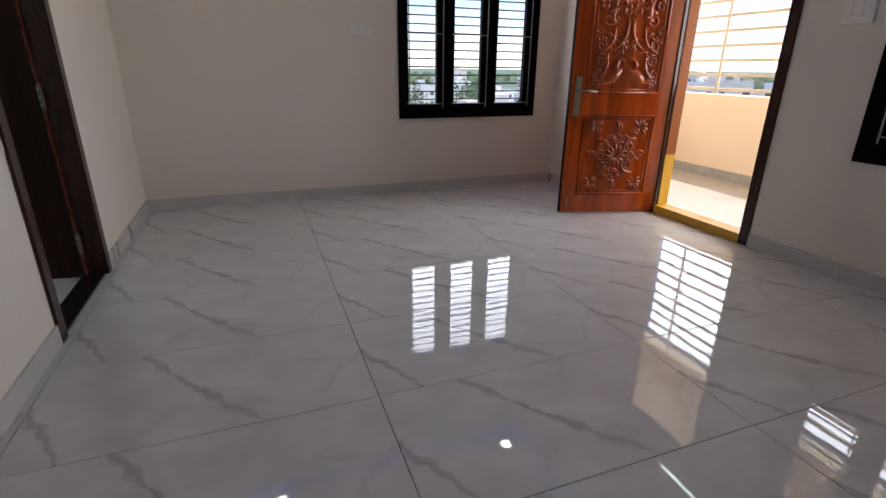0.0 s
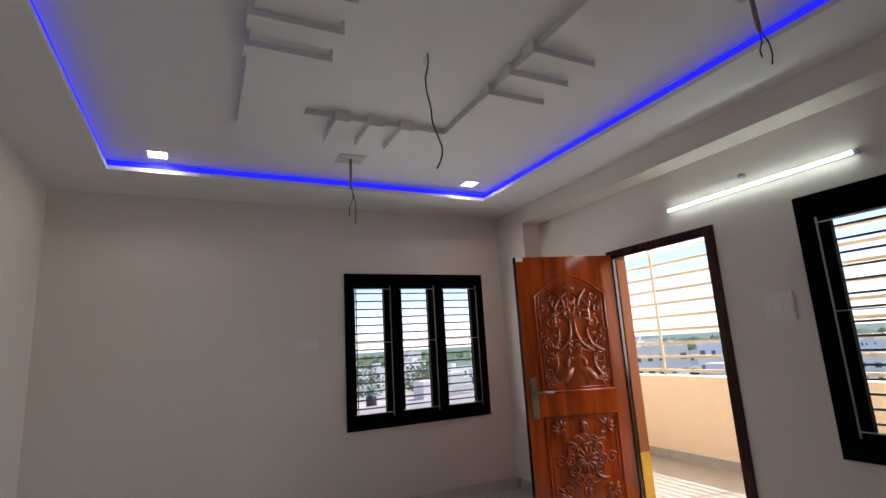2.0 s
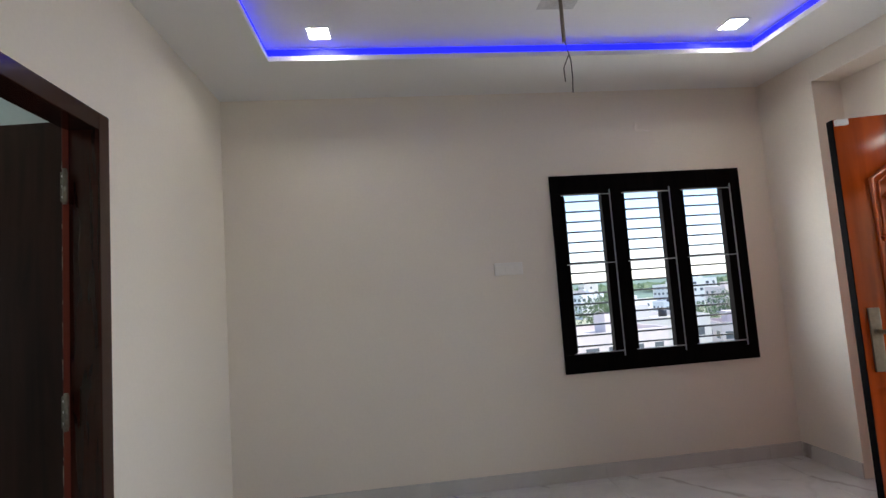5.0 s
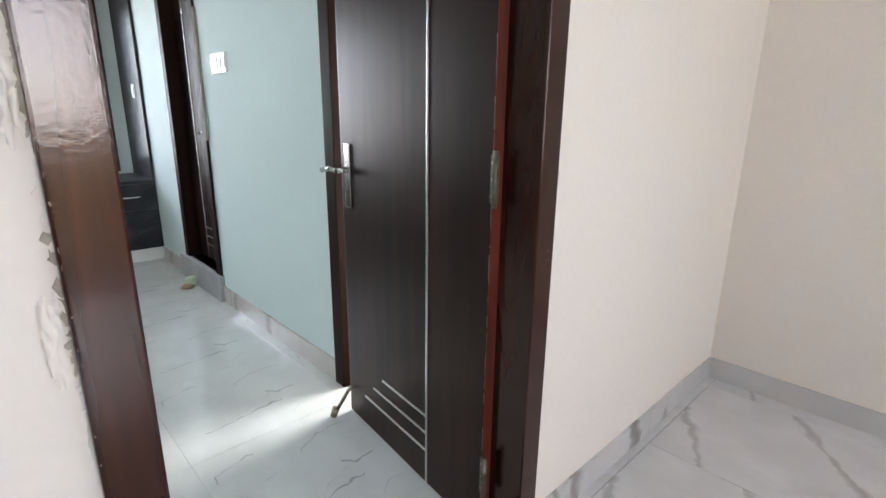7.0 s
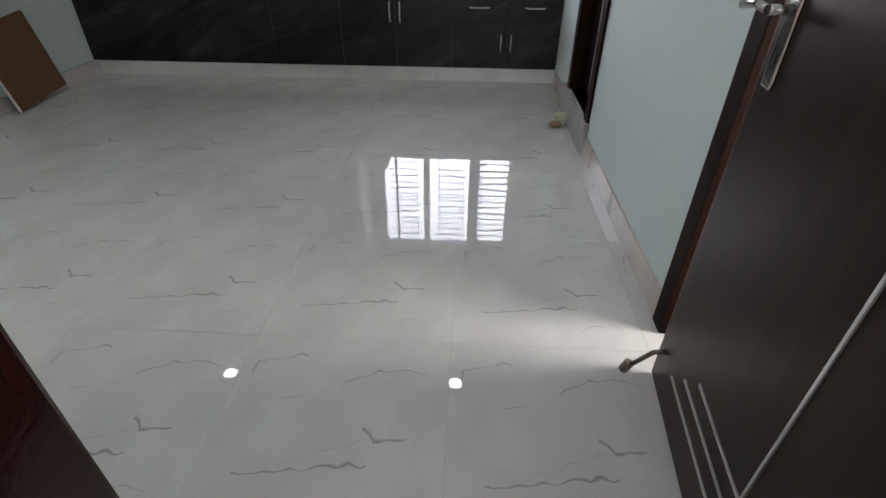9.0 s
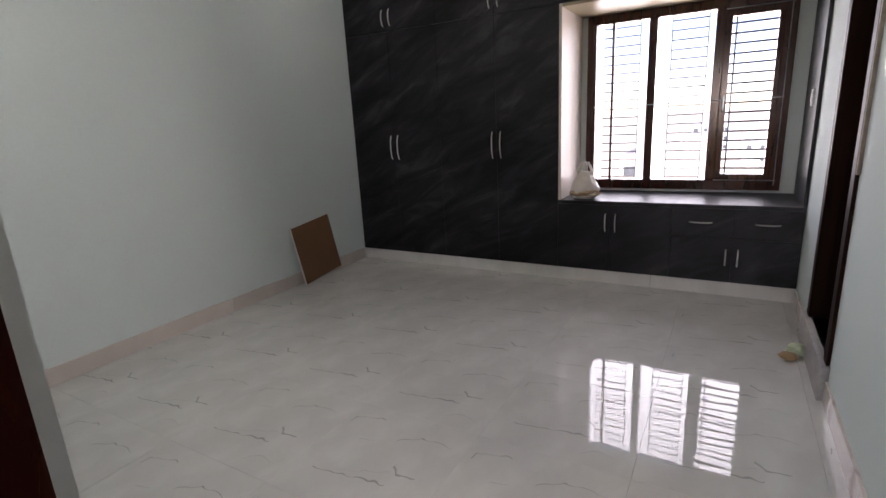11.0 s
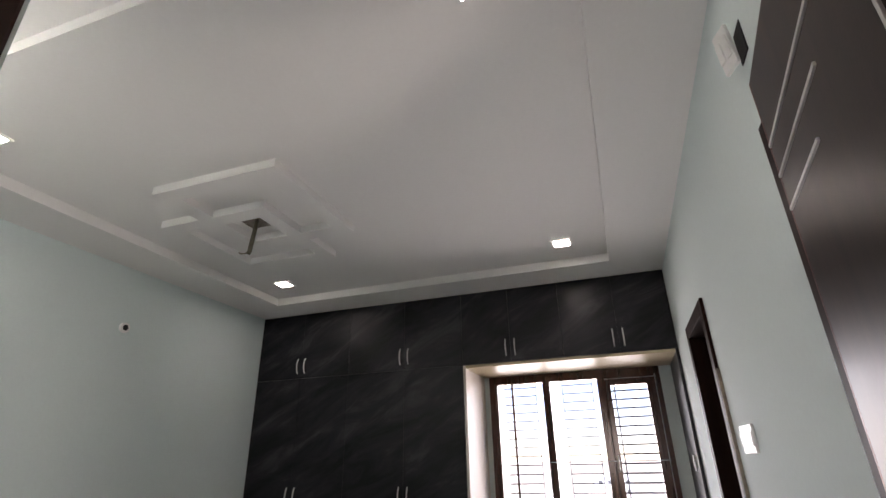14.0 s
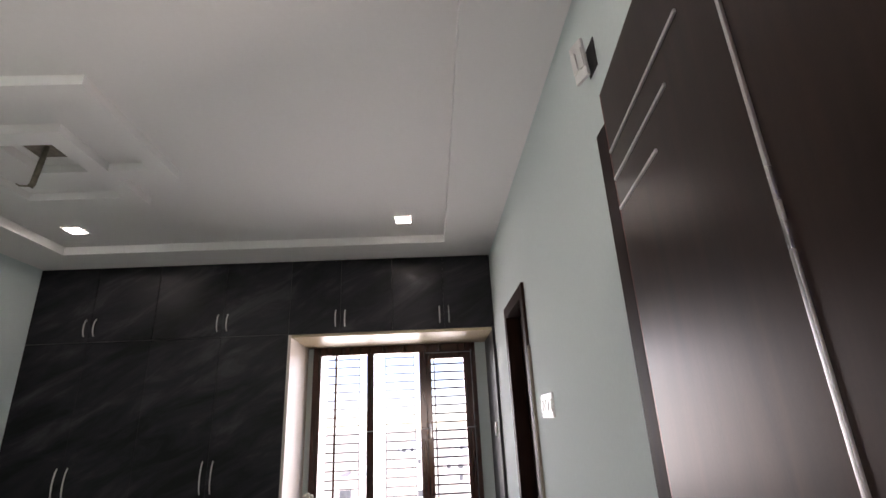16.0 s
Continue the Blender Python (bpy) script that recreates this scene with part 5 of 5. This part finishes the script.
def town():
    rng = random.Random(7)
    spots = []
    # towards the hall window, the balcony and, behind the bedroom window, the other side
    near = [(22, 52, 16, 10, 3, 8), (9, 62, 12, 10, 3, 3), (38, 66, 12, 11, 3, -5), (60, 40, 13, 11, 3, 6)]
    for k in range(74):
        a = radians(rng.uniform(8, 82))
        r = rng.uniform(85, 330)
        near.append((r * math.cos(a), r * math.sin(a), rng.uniform(9, 16), rng.uniform(9, 13), rng.choice((2, 2, 3, 3, 4)), rng.uniform(-15, 15)))
    near.append((88, 196, 12, 12, 7, 10))
    near.append((168, 120, 20, 14, 6, 12))
    for k in range(12):
        near.append((-rng.uniform(70, 260), rng.uniform(-70, 25), rng.uniform(10, 16), rng.uniform(9, 13), rng.choice((2, 3)), rng.uniform(-15, 15)))
    placed = []
    for x, y, w, d, n, t in near:
        if any(math.hypot(x - p, y - q) < 18 for p, q in placed):
            continue
        placed.append((x, y))
        house(x, y, w, d, n, t, rng.choice(HOUSE_COLOURS), rng, M_RUST if rng.random() < 0.3 else None)
    for x, y, h, s in ((27, 88, 13, 6.0), (45, 100, 12, 6.5), (50, 104, 11, 5.5), (66, 96, 9, 4.5), (110, 90, 10, 5), (150, 100, 11, 6), (96, 130, 10, 5), (120, 150, 11, 6), (70, 150, 11, 6)):
        tree(x, y, h, s, rng)
    # a dark line of woods before the horizon
    bm = bmesh.new()
    for k in range(900):
        a, r = rng.uniform(-0.5, 1.9), rng.uniform(420, 900)
        c = Vector((r * math.cos(a), r * math.sin(a), rng.uniform(0, 2)))
        s = rng.uniform(6, 15)
        ring_ = [bm.verts.new(c + Vector((s * math.cos(j * 1.05) * rng.uniform(0.7, 1.2), s * math.sin(j * 1.05) * rng.uniform(0.7, 1.2), rng.uniform(0, 3)))) for j in range(6)]
        top = bm.verts.new(c + Vector((0, 0, rng.uniform(4, 8))))
        for j in range(6):
            bm.faces.new((ring_[j], ring_[(j + 1) % 6], top))
    solid("far_woods", bm, M_LEAFAGE, "far dark green woods before the horizon", "woods", "stuff", (0, 0, GROUND_Z))


town()

# ---------------------------------------------------------------- floor tiles and skirtings, piece by piece
def tile_field(parent, x0, x1, y0, y1, gx, gy, ox, oy, material, joint=0.0022, worn=0.0006):
    """Tiles of gx by gy, one joint crossing at (ox, oy), cut at the walls; alike tiles share a mesh."""
    shared = {}

    def cuts(a, b, o, g):
        k = math.ceil((a - o) / g - 1e-6)
        out = [a]
        while o + k * g < b - 0.01:
            if o + k * g > a + 0.01:
                out.append(o + k * g)
            k += 1
        return out + [b]

    xs, ys = cuts(x0, x1, ox, gx), cuts(y0, y1, oy, gy)
    for xa, xb in zip(xs, xs[1:]):
        for ya, yb in zip(ys, ys[1:]):
            cx, cy = ox + math.floor(((xa + xb) / 2 - ox) / gx) * gx, oy + math.floor(((ya + yb) / 2 - oy) / gy) * gy
            key = tuple(round(c, 4) for c in (xa - cx + joint / 2, ya - cy + joint / 2, xb - cx - joint / 2, yb - cy - joint / 2))
            # a cut tile keeps the place of the full tile's figure
            if key not in shared:
                bm = bmesh.new()
                a, c, e, f = key
                b = worn
                lo = [bm.verts.new(p) for p in ((a, c, -0.011), (e, c, -0.011), (e, f, -0.011), (a, f, -0.011))]
                mid = [bm.verts.new(p) for p in ((a, c, -b), (e, c, -b), (e, f, -b), (a, f, -b))]
                up = [bm.verts.new(p) for p in ((a + b, c + b, 0), (e - b, c + b, 0), (e - b, f - b, 0), (a + b, f - b, 0))]
                for r, s in ((lo, mid), (mid, up)):
                    for j in range(4):
                        bm.faces.new((r[j], r[(j + 1) % 4], s[(j + 1) % 4], s[j]))
                bm.faces.new(up)
                shared[key] = mesh("tile", bm, material)
            t = new("tile", shared[key])
            t.location = (cx, cy, random.uniform(-0.0002, 0.0002))
            t.parent = parent


tile_field(hall_floor, 0.0, HX, HY, 0.0, 1.2, 0.605, 1.24, -2.50, M_TILE, 0.003)
tile_field(bed_floor, BX, -T, BY1, BY0, 0.6, 0.6, -0.95, -1.95, M_TILE_BED, 0.0009, 0.0001)
tile_field(bed_floor, -T, 0.0, DOOR_IN[0], DOOR_IN[1], 0.6, 0.6, -0.95, -1.95, M_TILE_BED, 0.0009, 0.0001)


def skirting(name, a, b, height, thick, material, label, step=1.2, first=1.2):
    """A row of stone skirting pieces from a to b (floor points); the wall is on the left of the way from a to b."""
    a, b = Vector((*a, 0)), Vector((*b, 0))
    d = (b - a).normalized()
    s = tagged(new(name), label, "skirting", kind="structure")
    s.matrix_basis = Matrix.Translation(a) @ Matrix.Rotation(math.atan2(d.y, d.x), 4, "Z")
    x, far, n = 0.0, (b - a).length, first
    while x < far - 0.005:
        e = min(x + n, far)
        p = boxes(((x + 0.0008, -thick, 0), (e - 0.0008, 0, height)), bevel=0.0015)
        part("skirting_stone", p, material, s)
        x, n = e, step


G = "grey marble skirting along the cream wall"
skirting("skirting_hall_north", (0.012, 0), (3.89, 0), 0.095, 0.012, M_SKIRT, G, first=1.222)
skirting("skirting_hall_west", (0, DOOR_IN[1] + 0.001), (0, 0), 0.095, 0.012, M_SKIRT, G, first=0.75)
skirting("skirting_hall_west", (0, HY), (0, DOOR_IN[0] - 0.001), 0.095, 0.012, M_SKIRT, G, first=0.57)
skirting("skirting_hall_east", (HX, MAIN[0] - 0.002), (HX, HY), 0.095, 0.012, M_SKIRT, G, first=0.62)
skirting("skirting_column", (3.89, 0), (3.89, -0.47), 0.095, 0.012, M_SKIRT, G)
skirting("skirting_hall_east", (HX, -0.47), (HX, MAIN[1] + 0.002), 0.095, 0.012, M_SKIRT, G)
G = "beige marble skirting along the aqua wall"
skirting("skirting_bedroom_south", (-T, BY1), (-3.68, BY1), 0.10, 0.012, M_SKIRT_BED, G, first=0.8)
skirting("skirting_bedroom_north", (-2.404, BY0), (SIDE[0] - 0.001, BY0), 0.10, 0.012, M_SKIRT_BED, G, first=0.7)
skirting("skirting_bedroom_north", (-3.66, BY0), (-3.162, BY0), 0.10, 0.012, M_SKIRT_BED, G)
skirting("skirting_bedroom_east", (-T, DOOR_IN[0] - 0.001), (-T, BY1), 0.10, 0.012, M_SKIRT_BED, G)
